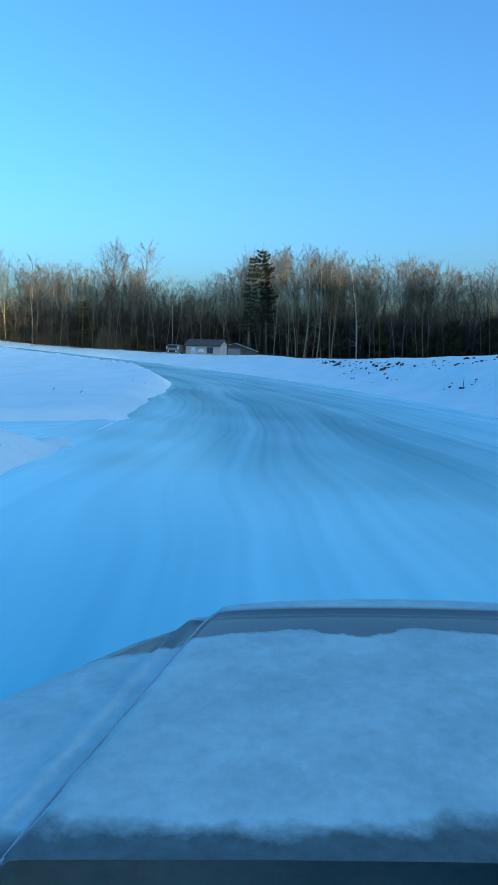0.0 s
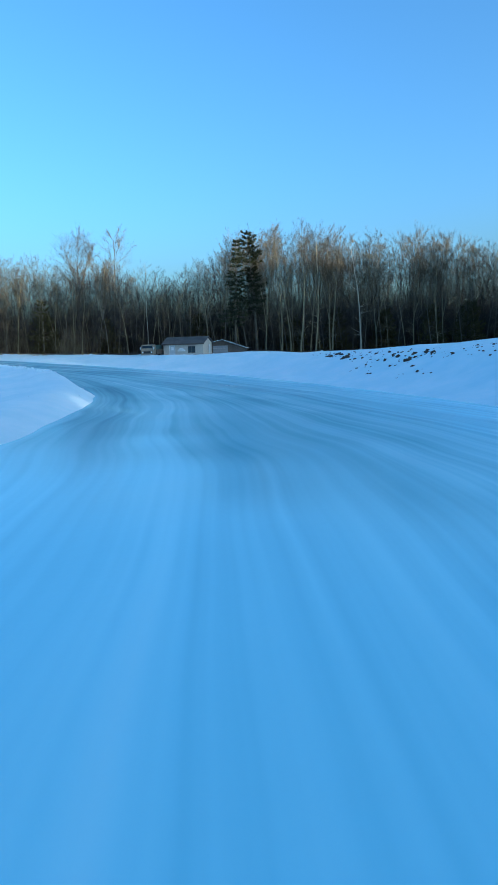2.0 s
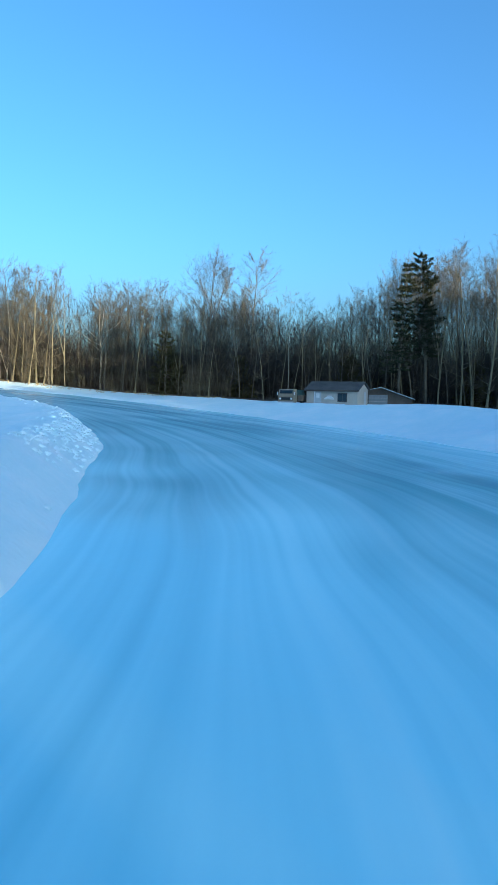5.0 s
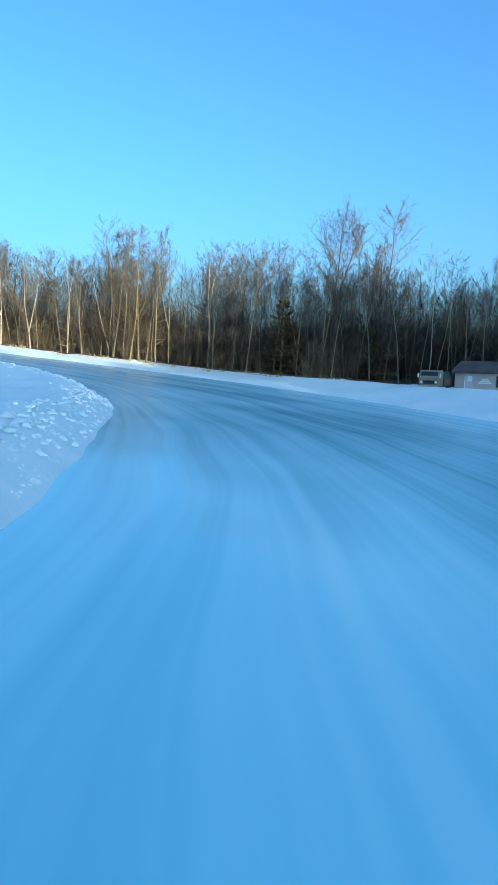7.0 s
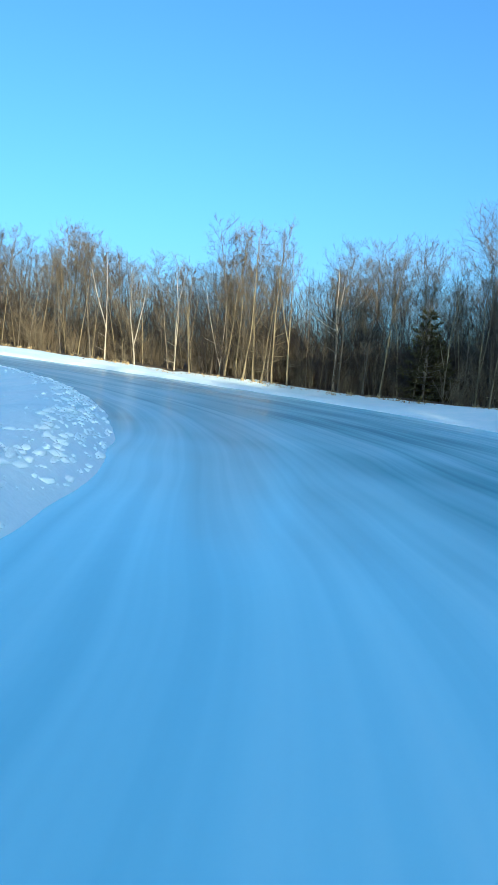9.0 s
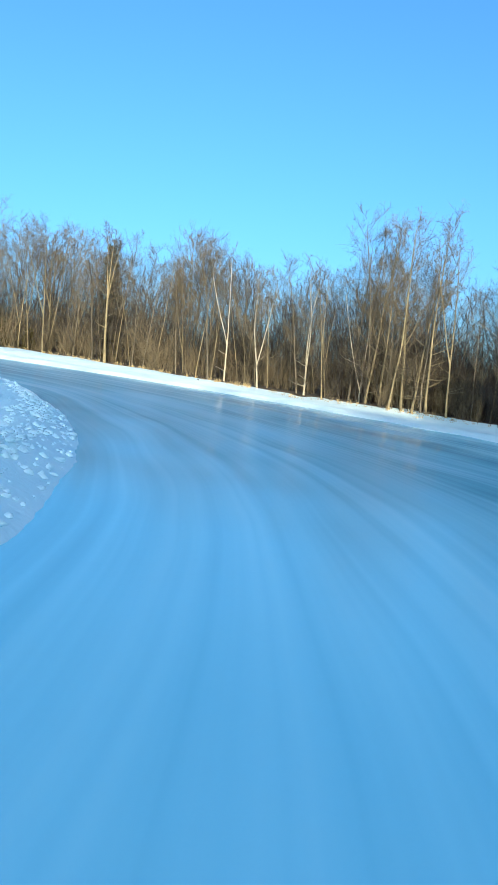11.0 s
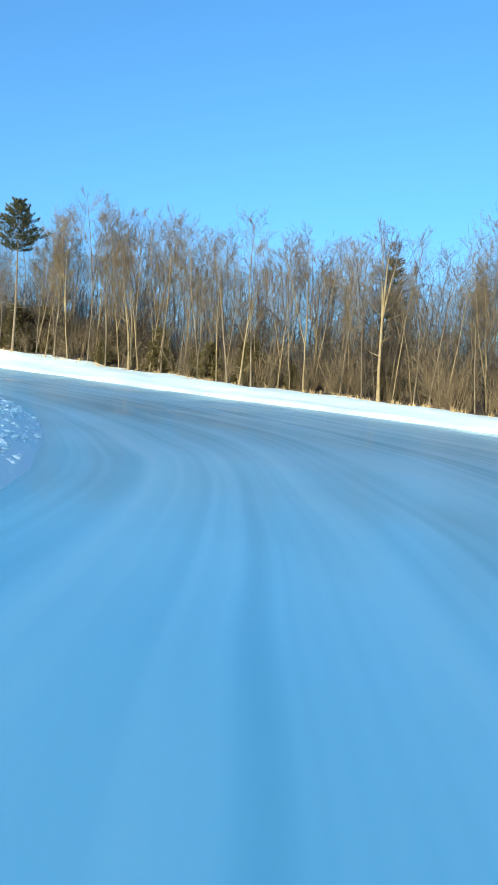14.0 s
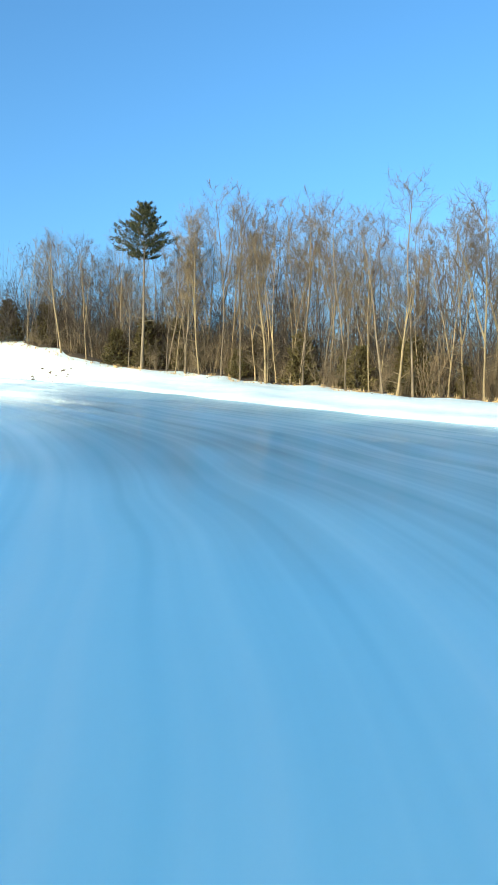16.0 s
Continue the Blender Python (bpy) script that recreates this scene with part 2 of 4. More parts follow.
OUTER = [(16.5, -40), (16, -10), (15.5, 10), (15.0, 25), (14.5, 37.4), (13.6, 49), (9.5, 65), (3, 80), (-2, 88), (-10, 95.5), (-20, 102.5), (-30, 106), (-40, 107),
         (-50, 105), (-59, 102), (-65, 97), (-70.5, 91.5), (-76, 86.5), (-84, 80.5), (-94, 73), (-104, 64), (-112, 52), (-120, 36), (-130, 10), (-140, -25)]


def resample(pts, n, k=3):
    p = np.array(pts, float)
    for _ in range(k):                                   # corner cutting
        q = np.empty((2 * len(p) - 2, 2))
        q[0::2], q[1::2] = p[:-1] * 0.75 + p[1:] * 0.25, p[:-1] * 0.25 + p[1:] * 0.75
        p = np.vstack([p[:1], q, p[-1:]])
    s = np.concatenate([[0], np.cumsum(np.hypot(*np.diff(p, axis=0).T))])
    t = np.linspace(0, s[-1], n)
    return np.stack([np.interp(t, s, p[:, 0]), np.interp(t, s, p[:, 1])], 1)


inner_edge, outer_edge = resample(INNER, 160), resample(OUTER, 160)


def dist_line(x, y, line):
    """Distance to a polyline, and on which side: positive to its right."""
    best, side = np.full(x.shape, 1e9), np.zeros(x.shape)
    for (ax, ay), (bx, by) in zip(line[:-1], line[1:]):
        dx, dy = bx - ax, by - ay
        t = np.clip(((x - ax) * dx + (y - ay) * dy) / (dx * dx + dy * dy), 0, 1)
        d = np.hypot(x - ax - t * dx, y - ay - t * dy)
        near = d < best
        best = np.where(near, d, best)
        side = np.where(near, np.sign((x - ax) * dy - (y - ay) * dx), side)
    return best * side


def smooth(t):
    t = np.clip(t, 0, 1)
    return t * t * (3 - 2 * t)


def waves(x, y, seed, size):
    """A cheap smooth noise of about -1..1 from sums of waves."""
    r = np.random.RandomState(seed)
    out = np.zeros(np.shape(x))
    for k in range(9):
        a, f, p = r.uniform(0, 2 * np.pi), 2 * np.pi / size * r.uniform(0.5, 2.2), r.uniform(0, 7)
        out = out + np.sin((x * np.cos(a) + y * np.sin(a)) * f + p) / 3
    return out


def lane_across(x, y):
    """Distance across the icy lane that cuts through the island, from its far edge."""
    return (x + 2.84) * 0.81 - (y - 15.2) * 0.58


def height(x, y):
    x, y = np.asarray(x, float), np.asarray(y, float)
    do, di = dist_line(x, y, outer_edge), -dist_line(x, y, inner_edge)   # positive on the snow
    do = do + 0.14 * waves(x, y, 3, 9.0)
    di = di + 0.05 * waves(x, y, 4, 5.0)
    lane = np.maximum(np.abs(lane_across(x, y) - 1.0) - 1.0, 0)
    far = smooth(do / 9)
    xe = np.where(x > 8, 8 + (x - 8) * (1 - far), x)
    xe = np.where(xe < -110, -110 + (xe + 110) * 0.2, xe)
    ye = np.where(y > 112, 112 + (y - 112) * 0.1, y)
    ye = np.where(ye < -40, -40 + (ye + 40) * 0.1, ye)
    base = SLOPE[0] * xe + SLOPE[1] * ye
    amp = np.interp(x, [-115, -103, -97, -85, -58, -47, -38, -24, -15, -8], [2.0, 1.6, 0.95, 0.8, 0.76, 0.72, 0.65, 1.25, 1.6, 1.95])
    out = 0.25 * np.clip(do / 0.9, 0, 1) + (amp - 0.25) * smooth(do / 7.5) + 0.07 * smooth(do / 3) * waves(x, y, 5, 9) + 0.025 * smooth(do / 1.5) * waves(x, y, 15, 2.2)
    out = out + 1.05 * smooth((x + 10) / 14) * smooth((do - 2) / 10)
    out = out + 0.8 * np.exp(-((x - 34) / 15) ** 2 - ((y - 64) / 24) ** 2) * far
    out = out + 2.4 * smooth((75 - y) / 16) * smooth(do / 3.5) * smooth((-92 - x) / 10)
    rim = np.interp(y, [10, 13.5, 16, 30, 40, 46, 52, 60, 72], [1.0, 0.8, 0.35, 0.45, 0.8, 1.3, 1.1, 0.95, 0.75])
    rise = 0.50 * np.clip(di / 0.85, 0, 1) - 0.20 * smooth((di - 0.7) / 2.2) + 0.16 * smooth(di / 6) + 0.05 * smooth((di - 0.3) / 1.2) * waves(x, y, 6, 4) + (0.02 + 0.04 * np.exp(-((di - 1.6) / 1.3) ** 2)) * smooth((di - 0.35) / 0.7) * (waves(x, y, 7, 1.7) + 0.5 * waves(x, y, 17, 0.9))
    rise = rim * rise - 2.6 * (1 - np.exp(-np.maximum(di - 1.5, 0) / 15.0))      # the island sinks inside its ploughed rim
    isl = rise * smooth(lane / 0.9) + 0.12 * smooth(lane / 0.5) - 0.12 * smooth(di / 0.4)
    isl = np.where(lane > 0.5, rise * smooth(lane / 0.9), isl)
    under = np.maximum(np.where(do > di, 0.28, 0.59) * np.minimum(np.maximum(do, di), 0), -0.3)
    return base + np.where(do > 0, out, np.where(di > 0, isl, under))


def on_ground(x, y):
    return float(height(np.array([x]), np.array([y]))[0])


def spaced(lo, hi, fine_lo, fine_hi, step, grow=1.16):
    core = list(np.arange(fine_lo, fine_hi + 1e-6, step))
    a, s = core[-1], step
    while a < hi:
        s *= grow
        a += s
        core.append(a)
    a, s, low = fine_lo, step, []
    while a > lo:
        s *= grow
        a -= s
        low.append(a)
    return np.array(low[::-1] + core)


def build_ground():
    xs = np.concatenate([spaced(-2500, -56, -112, -56, 0.6)[:-1], np.arange(-56, -1, 0.36), spaced(-1, 2500, -1, 28, 0.6)])
    ys = np.concatenate([spaced(-2500, 6, 0, 6, 0.6), np.arange(6.3, 82, 0.36), spaced(82.2, 2500, 82.2, 118, 0.5)])
    xs, ys = np.unique(np.round(xs, 3)), np.unique(np.round(ys, 3))
    gx, gy = np.meshgrid(xs, ys)
    gz = height(gx.ravel(), gy.ravel())
    v = np.stack([gx.ravel(), gy.ravel(), gz], 1)
    n, m = len(xs), len(ys)
    i = (np.arange(m - 1)[:, None] * n + np.arange(n - 1)[None]).ravel()
    f = np.stack([i, i + 1, i + n + 1, i + n], 1)
    tagged(mesh_object("ground", v, f, SNOW), "sloping field of white trodden snow", "ground", kind="structure")


def build_ice():
    n, m = 420, 70
    a, b = resample(INNER, n), resample(OUTER, n)
    s = np.concatenate([[0], np.cumsum(np.hypot(*np.diff((a + b) / 2, axis=0).T))])
    k = np.linspace(-0.04, 1.04, m)
    p = a[:, None] + (b - a)[:, None] * k[None, :, None]
    x, y = p[..., 0].ravel(), p[..., 1].ravel()
    z = SLOPE[0] * x + SLOPE[1] * y + 0.012 * waves(x, y, 8, 6)
    i = (np.arange(n - 1)[:, None] * m + np.arange(m - 1)[None]).ravel()
    f = np.stack([i, i + 1, i + m + 1, i + m], 1)[:, ::-1]
    ob = mesh_object("ice_track", np.stack([x, y, z], 1), f, ICE)
    w = np.hypot(*(b - a).T)
    uv = np.stack([np.repeat(s, m), (k[None] * w[:, None]).ravel()], 1)
    layer = ob.data.uv_layers.new(name="along")
    loop = np.empty(len(ob.data.loops), dtype=np.int32)
    ob.data.loops.foreach_get("vertex_index", loop)
    layer.data.foreach_set("uv", uv[loop].astype(np.float32).ravel())
    tagged(ob, "wide curved track of streaked blue-grey ice", "ice", kind="structure")


def build_lane():
    """The strip of ice that leaves the track between the two heaps of the island."""
    n, m = 60, 14
    u, q = np.meshgrid(np.linspace(0.6, 26, n), np.linspace(-0.4, 2.6, m), indexing="ij")
    x = (-2.84 + 0.81 * q - 0.58 * u).ravel()
    y = (15.2 - 0.58 * q - 0.81 * u).ravel()
    z = SLOPE[0] * x + SLOPE[1] * y + 0.012 * waves(x, y, 8, 6) - 0.006
    i = (np.arange(n - 1)[:, None] * m + np.arange(m - 1)[None]).ravel()
    f = np.stack([i, i + 1, i + m + 1, i + m], 1)
    ob = mesh_object("ice_lane", np.stack([x, y, z], 1), f, ICE)
    layer = ob.data.uv_layers.new(name="along")
    loop = np.empty(len(ob.data.loops), dtype=np.int32)
    ob.data.loops.foreach_get("vertex_index", loop)
    layer.data.foreach_set("uv", np.stack([u.ravel(), q.ravel()], 1)[loop].astype(np.float32).ravel())
    tagged(ob, "narrow lane of pale ice through the snow island", "ice", kind="structure")


build_ground()
build_ice()
build_lane()




# ---------------------------------------------------------------- bare trees
class Wood:
    """Gathers tapered limbs into one mesh."""

    def __init__(self):
        self.v, self.f = [], []

    def limb(self, pts, radii, sides):
        base, n = len(self.v), len(pts)
        for i, p in enumerate(pts):
            d = (pts[min(i + 1, n - 1)] - pts[max(i - 1, 0)])
            d = d / (np.linalg.norm(d) + 1e-9)
            u = np.cross(d, (0.31, 0.95, 0.02) if abs(d[2]) > 0.5 else (0, 0, 1))
            u /= np.linalg.norm(u) + 1e-9
            w = np.cross(d, u)
            if i == n - 1:
                self.v.append(p)
                break
            for k in range(sides):
                a = 2 * math.pi * k / sides
                self.v.append(p + radii[i] * (math.cos(a) * u + math.sin(a) * w))
        for i in range(n - 2):
            for k in range(sides):
                q, r = base + i * sides, (k + 1) % sides
                self.f.append((q + k, q + r, q + sides + r, q + sides + k))
        q, tip = base + (n - 2) * sides, len(self.v) - 1
        for k in range(sides):
            self.f.append((q + k, q + (k + 1) % sides, tip))

    def blade(self, p, d, side, width):
        """A small pointed leaf or needle tuft."""
        b = len(self.v)
        self.v += [p - side * width * 0.4, p + side * width * 0.4, p + d]
        self.f.append((b, b + 1, b + 2))


def unit(v):
    return v / (np.linalg.norm(v) + 1e-9)


def grow_line(rng, start, direction, length, n, wander, lift):
    pts, d = [start], unit(direction)
    for _ in range(n):
        d = unit(d + rng.normal(0, wander, 3) + np.array((0, 0, lift)))
        pts.append(pts[-1] + d * length / n)
    return pts


def bare_tree(seed, tall=16.0, radius=0.12, crown_from=0.3, spread=0.2, steep=1.2, limbs=34, subs=8, twigs=8, lean=0.03, fork=0, twig_r=0.0095, sides=7, bend=0.045, low=0.24):
    """A leafless tree: trunk, forks, limbs that curve upwards into a rounded crown, side shoots and fine twigs."""
    rng = np.random.RandomState(seed)
    trunk, crown = Wood(), Wood()
    lead = grow_line(rng, np.zeros(3), np.array((rng.normal(0, lean), rng.normal(0, lean), 1.0)), tall * 0.98, 10, bend, 0.05)
    radius *= 0.84
    stems = [(lead, radius, tall)]
    for _ in range(fork):
        k = rng.randint(1, 6)
        a = rng.uniform(0, 6.28)
        ln = tall * (0.93 - k / 10)
        stems.append((grow_line(rng, lead[k], np.array((0.30 * math.cos(a), 0.30 * math.sin(a), 1.0)), ln, 6, 0.05, 0.11), radius * 0.62, ln))
    for pts, r, ln in stems:
        n = len(pts)
        trunk.limb(pts, [r * (1.3 if i == 0 else 1) * (1 - 0.92 * (i / (n - 1)) ** 0.9) + 0.010 for i in range(n)], sides)
        count = limbs if pts is lead else int(limbs * 0.6)
        for b in range(count):
            u = ((b + rng.uniform(0, 1)) / count) ** 0.85
            t = crown_from + (0.985 - crown_from) * u
            stray = rng.rand() < low
            if stray:
                t = rng.uniform(0.08, crown_from)
            x = t * (n - 1)
            i = min(int(x), n - 2)
            p = pts[i] + (pts[i + 1] - pts[i]) * (x - i)
            a = rng.uniform(0, 6.28)
            dome = math.sqrt(max(0.05, 1 - u * u)) * 0.85 + 0.15
            reach = spread * ln * dome * rng.uniform(0.6, 1.2) * (0.5 if stray else 1.0) + 0.4
            d = np.array((math.cos(a), math.sin(a), steep * rng.uniform(0.15, 1.15) * (0.3 if stray else 1.0)))
            branch = grow_line(rng, p, d, reach, 4, 0.16, 0.05 if stray else 0.15)
            br = max(r * (1.05 - t) * 0.42, 0.014)
            (trunk if br > 0.024 and sides > 5 else crown).limb(branch, [br, br * 0.76, br * 0.55, br * 0.38, 0.005], 4 if sides > 5 else 3)
            for c in range(subs):
                y = 0.15 + 0.85 * (c + rng.uniform(0, 1)) / subs
                j = min(int(y * 4), 3)
                q = branch[j] + (branch[j + 1] - branch[j]) * (y * 4 - j)
                dd = unit(branch[j + 1] - branch[j]) + rng.normal(0, 0.75, 3) + np.array((0, 0, 0.2))
                sl = (reach * rng.uniform(0.25, 0.5) + 0.25) * (1.1 - 0.45 * y)
                sub = grow_line(rng, q, dd, sl, 2, 0.2, 0.12)
                crown.limb([sub[0], sub[2]], [twig_r * 1.5, 0.003], 3)
                for w in range(twigs):
                    z = 0.1 + 0.9 * (w + rng.rand()) / twigs
                    o = sub[0] + (sub[2] - sub[0]) * z
                    td = unit(unit(sub[2] - sub[0]) + rng.normal(0, 0.9, 3) + np.array((0, 0, 0.2)))
                    crown.blade(o, td * sl * rng.uniform(0.3, 0.7), unit(np.cross(td, rng.normal(0, 1, 3))), twig_r * 2.3)
    return trunk, crown


def tree_thing(name, seed, bark, twig, label, **kw):
    trunk, crown = bare_tree(seed, **kw)
    root = thing(name, pose(0, 0, 0), label, "tree", "trees along the forest edge")
    mesh_object("trunk", np.array(trunk.v), trunk.f, bark, root)
    mesh_object("crown", np.array(crown.v), crown.f, twig, root)
    return root


def thicket(seed, stems=18, tall=(1.6, 4.2), wide=0.4, twigs=22, twig_r=0.011):
    rng = np.random.RandomState(seed)
    wood = Wood()
    for s in range(stems):
        a = rng.uniform(0, 6.28)
        st = np.array((rng.normal(0, wide), rng.normal(0, wide), -0.1))
        ln = rng.uniform(*tall)
        stem = grow_line(rng, st, np.array((0.35 * math.cos(a), 0.35 * math.sin(a), 1.0)), ln, 4, 0.12, 0.06)
        wood.limb([stem[0], stem[2], stem[4]], [0.03, 0.02, 0.004], 3)
        for t in range(twigs):
            i = rng.randint(1, 4)
            p = stem[i] + (stem[i + 1] - stem[i]) * rng.rand()
            d = unit(stem[i + 1] - stem[i]) + rng.normal(0, 0.6, 3)
            d = unit(d)
            wood.blade(p, d * ln * rng.uniform(0.2, 0.5), unit(np.cross(d, rng.normal(0, 1, 3))), twig_r * 2.6)
    return wood


def pine(seed, tall, crown_from, reach, shape, whorls=22, per=7, droop=-0.1, tufts=16, tuft=0.34, radius=0.2, bare=8, fan=0.2):
    """shape(t) gives the share of the reach at height t of the crown."""
    rng = np.random.RandomState(seed)
    trunk, leaves = Wood(), Wood()
    lead = grow_line(rng, np.zeros(3), np.array((rng.normal(0, 0.02), 0, 1.0)), tall, 9, 0.015, 0.03)
    trunk.limb(lead, [radius * (1 - 0.9 * i / 9) + 0.01 for i in range(10)], 8)

    def on(t):
        i = min(int(t * 9), 8)
        return lead[i] + (lead[i + 1] - lead[i]) * (t * 9 - i)

    for k in range(bare):
        t = rng.uniform(0.25, crown_from)
        a = rng.uniform(0, 6.28)
        trunk.limb(grow_line(rng, on(t), np.array((math.cos(a), math.sin(a), 0.1)), reach * rng.uniform(0.2, 0.6), 3, 0.1, 0), [0.03, 0.025, 0.02, 0.006], 4)
    for w in range(whorls):
        u = (w + rng.uniform(0, 0.6)) / whorls
        t = crown_from + (0.995 - crown_from) * u
        for b in range(per):
            a = 6.28 * b / per + rng.uniform(-0.4, 0.4) + w
            ln = reach * shape(u) * rng.uniform(0.55, 1.15) + 0.12
            br = grow_line(rng, on(t), np.array((math.cos(a), math.sin(a), droop + 0.5 * u)), ln, 3, 0.07, 0.06)
            trunk.limb(br, [0.035 * (1.1 - u), 0.028 * (1.1 - u), 0.018 * (1.1 - u), 0.004], 3)
            for q in range(max(5, int(tufts * (0.4 + ln / reach)))):
                z = (0.25 + 0.75 * rng.rand()) * 3
                i = min(int(z), 2)
                p = br[i] + (br[i + 1] - br[i]) * (z - i)
                p = p + np.array((-math.sin(a), math.cos(a), 0)) * rng.normal(0, fan) * ln * (1.15 - z / 3) + np.array((0, 0, rng.normal(0, 0.04) * ln))
                d = unit(unit(br[i + 1] - br[i]) + rng.normal(0, 0.6, 3) + np.array((0, 0, 0.2)))
                side = unit(np.cross(d, rng.normal(0, 1, 3)))
                leaves.blade(p, d * tuft * rng.uniform(0.6, 1.3), side, tuft * 0.45)
    return trunk, leaves


def pine_thing(name, label, needles, m, *args, **kw):
    trunk, leaves = pine(*args, **kw)
    root = thing(name, m, label, "tree", "evergreens in the woods")
    mesh_object("trunk", np.array(trunk.v), trunk.f, BARK, root)
    mesh_object("crown", np.array(leaves.v), leaves.f, needles, root, "", False)
    return root


tl = resample(TREELINE, 400, 2)
tl_s = np.concatenate([[0], np.cumsum(np.hypot(*np.diff(tl, axis=0).T))])
TOTAL = float(tl_s[-1])
# height of the tree tops along the edge of the woods
TOP_S = [0, 20, 33, 45, 53, 58, 61, 65, 71, 74, 78, 82, 86, 88, 91, 95, 101, 105, 108, 113, 117, 121, 125, 128, 131, 135, 138.5, 141, 145, 150, 155, 160, 167, 171, 177, 180, 184, 188, 198, 220]
TOP_H = [18, 18, 18.5, 18.7, 20.8, 21, 19.3, 16.2, 13.9, 12.1, 14.2, 16.1, 15.1, 16.2, 14.7, 15.5, 14.7, 13.6, 16.0, 15.8, 13.5, 12, 11.6, 14.2, 13.2, 15.2, 12.8, 14.6, 14.0, 14.8, 15.0, 15.4, 17.0, 18.2, 17.4, 16.2, 14.8, 13.0, 12.6, 12.0]


def beside(s, depth):
    """A place at length s along the edge of the woods, depth metres into them."""
    x, y = np.interp(s, tl_s, tl[:, 0]), np.interp(s, tl_s, tl[:, 1])
    x2, y2 = np.interp(s + 3, tl_s, tl[:, 0]), np.interp(s + 3, tl_s, tl[:, 1])
    x1, y1 = np.interp(s - 3, tl_s, tl[:, 0]), np.interp(s - 3, tl_s, tl[:, 1])
    n = unit(np.array((y2 - y1, -(x2 - x1))))
    return x + n[0] * depth, y + n[1] * depth


def top(s, depth):
    return float(np.interp(s, TOP_S, TOP_H)) * 0.965 * (1 + max(depth - 5, 0) / 130)


def build_forest_floor():
    """Brown litter under the trees, with a ragged front edge against the snow."""
    ss, v = np.linspace(2, TOTAL - 1, 260), []
    ds = np.concatenate([[0, 0.4, 0.9, 1.5], np.arange(2.4, 30, 1.2), np.arange(32, 64, 4), [90, 140, 220, 400]])
    for s in ss:
        front = 0.9 + 0.7 * float(waves(np.array([s]), np.array([0.0]), 21, 4.0)[0])
        for d in ds:
            x, y = beside(s, d + front)
            v.append((x, y, 0.0))
    v = np.array(v)
    v[:, 2] = height(v[:, 0], v[:, 1]) + 0.09 + 0.012 * np.tile(ds, len(ss))
    v[::len(ds), 2] -= 0.14
    n = len(ds)
    i = (np.arange(len(ss) - 1)[:, None] * n + np.arange(n - 1)[None]).ravel()
    f = np.stack([i, i + n, i + n + 1, i + 1], 1)
    tagged(mesh_object("forest_floor", v, f, LITTER), "dark brown frozen leaf litter under the trees", "forest floor", kind="structure")


build_forest_floor()
kinds = [
    tree_thing("bare_tree", 18, PALE, TWIG, "leafless tree with pale yellowish trunk", crown_from=0.32, spread=0.24, steep=1.4, radius=0.10, lean=0.04, bend=0.04, limbs=28),
    tree_thing("bare_tree", 11, BARK, TWIG, "leafless grey-brown tree at the edge of the snow"),
    tree_thing("bare_tree", 12, BARK, TWIG, "leafless grey-brown tree with a forked trunk", fork=1, spread=0.22, limbs=26),
    tree_thing("bare_tree", 13, PALE, TWIG, "tall slender leafless poplar with pale bark", crown_from=0.36, spread=0.21, steep=1.8, radius=0.09, limbs=22, fork=1),
    tree_thing("bare_tree", 14, PALE, TWIG, "leafless tree with pale forked trunk", fork=1, crown_from=0.34, spread=0.2, radius=0.10, steep=1.5, limbs=24, lean=0.05),
    tree_thing("bare_tree", 15, BARK, TWIG, "leafless tree with a broom of upswept twigs", crown_from=0.36, spread=0.26, steep=1.6, radius=0.12, limbs=26),
    tree_thing("bare_tree", 16, PALE, TWIG, "slim leafless young tree with pale bark", crown_from=0.3, spread=0.22, steep=1.5, radius=0.07, limbs=20, subs=6, twigs=5, lean=0.06),
    tree_thing("bare_tree", 17, BARK, TWIG, "leafless many-stemmed tree with brown bark", fork=2, crown_from=0.38, spread=0.2, radius=0.09, limbs=18, lean=0.04),
]


def shrub_thing(seed):
    wood = thicket(seed)
    root = thing("shrub", pose(0, 0, 0), "thicket of bare golden-brown stems on the snowbank", "shrub", "brush at the foot of the trees")
    mesh_object("stem_clump", np.array(wood.v), wood.f, BRUSH, root)
    return root


brushes = [shrub_thing(k) for k in (31, 32, 33)]
rng = random.Random(5)
used = set()


def plant(root, x, y, scale, turn, sink=0.1, tip=0.0):
    z = on_ground(x, y) - sink
    m = pose(x, y, z, tip, 0, turn) @ Matrix.Diagonal((scale, scale, scale, 1))
    if root.name not in used:
        used.add(root.name)
        root.matrix_basis = m
        return root
    return copy_thing(root, m)


s = 1.0
while s < TOTAL:
    d = rng.uniform(0, 4.5)
    x, y = beside(s, d)
    plant(rng.choice(kinds), x, y, top(s, d) / 16 * rng.choice((1.0, 0.98, 0.94, 0.88, 0.72)) * rng.uniform(0.95, 1.03), rng.uniform(0, 360), 0.1, rng.uniform(-3, 3))
    s += rng.uniform(0.75, 1.6)
for k in range(190):
    s, d = rng.uniform(10, TOTAL), 4.5 + 12 * rng.random()
    x, y = beside(s, d)
    plant(rng.choice(kinds), x, y, top(s, d) / 16 * rng.uniform(0.88, 1.03), rng.uniform(0, 360))
for k in range(270):
    x, y = beside(rng.uniform(84, TOTAL + 3), rng.uniform(0, 6) if k < 150 else rng.uniform(1.5, 9))
    plant(rng.choice(brushes), x, y, rng.uniform(0.35, 1.1) if k < 150 else rng.uniform(1.2, 2.1), rng.uniform(0, 360), 0.0)


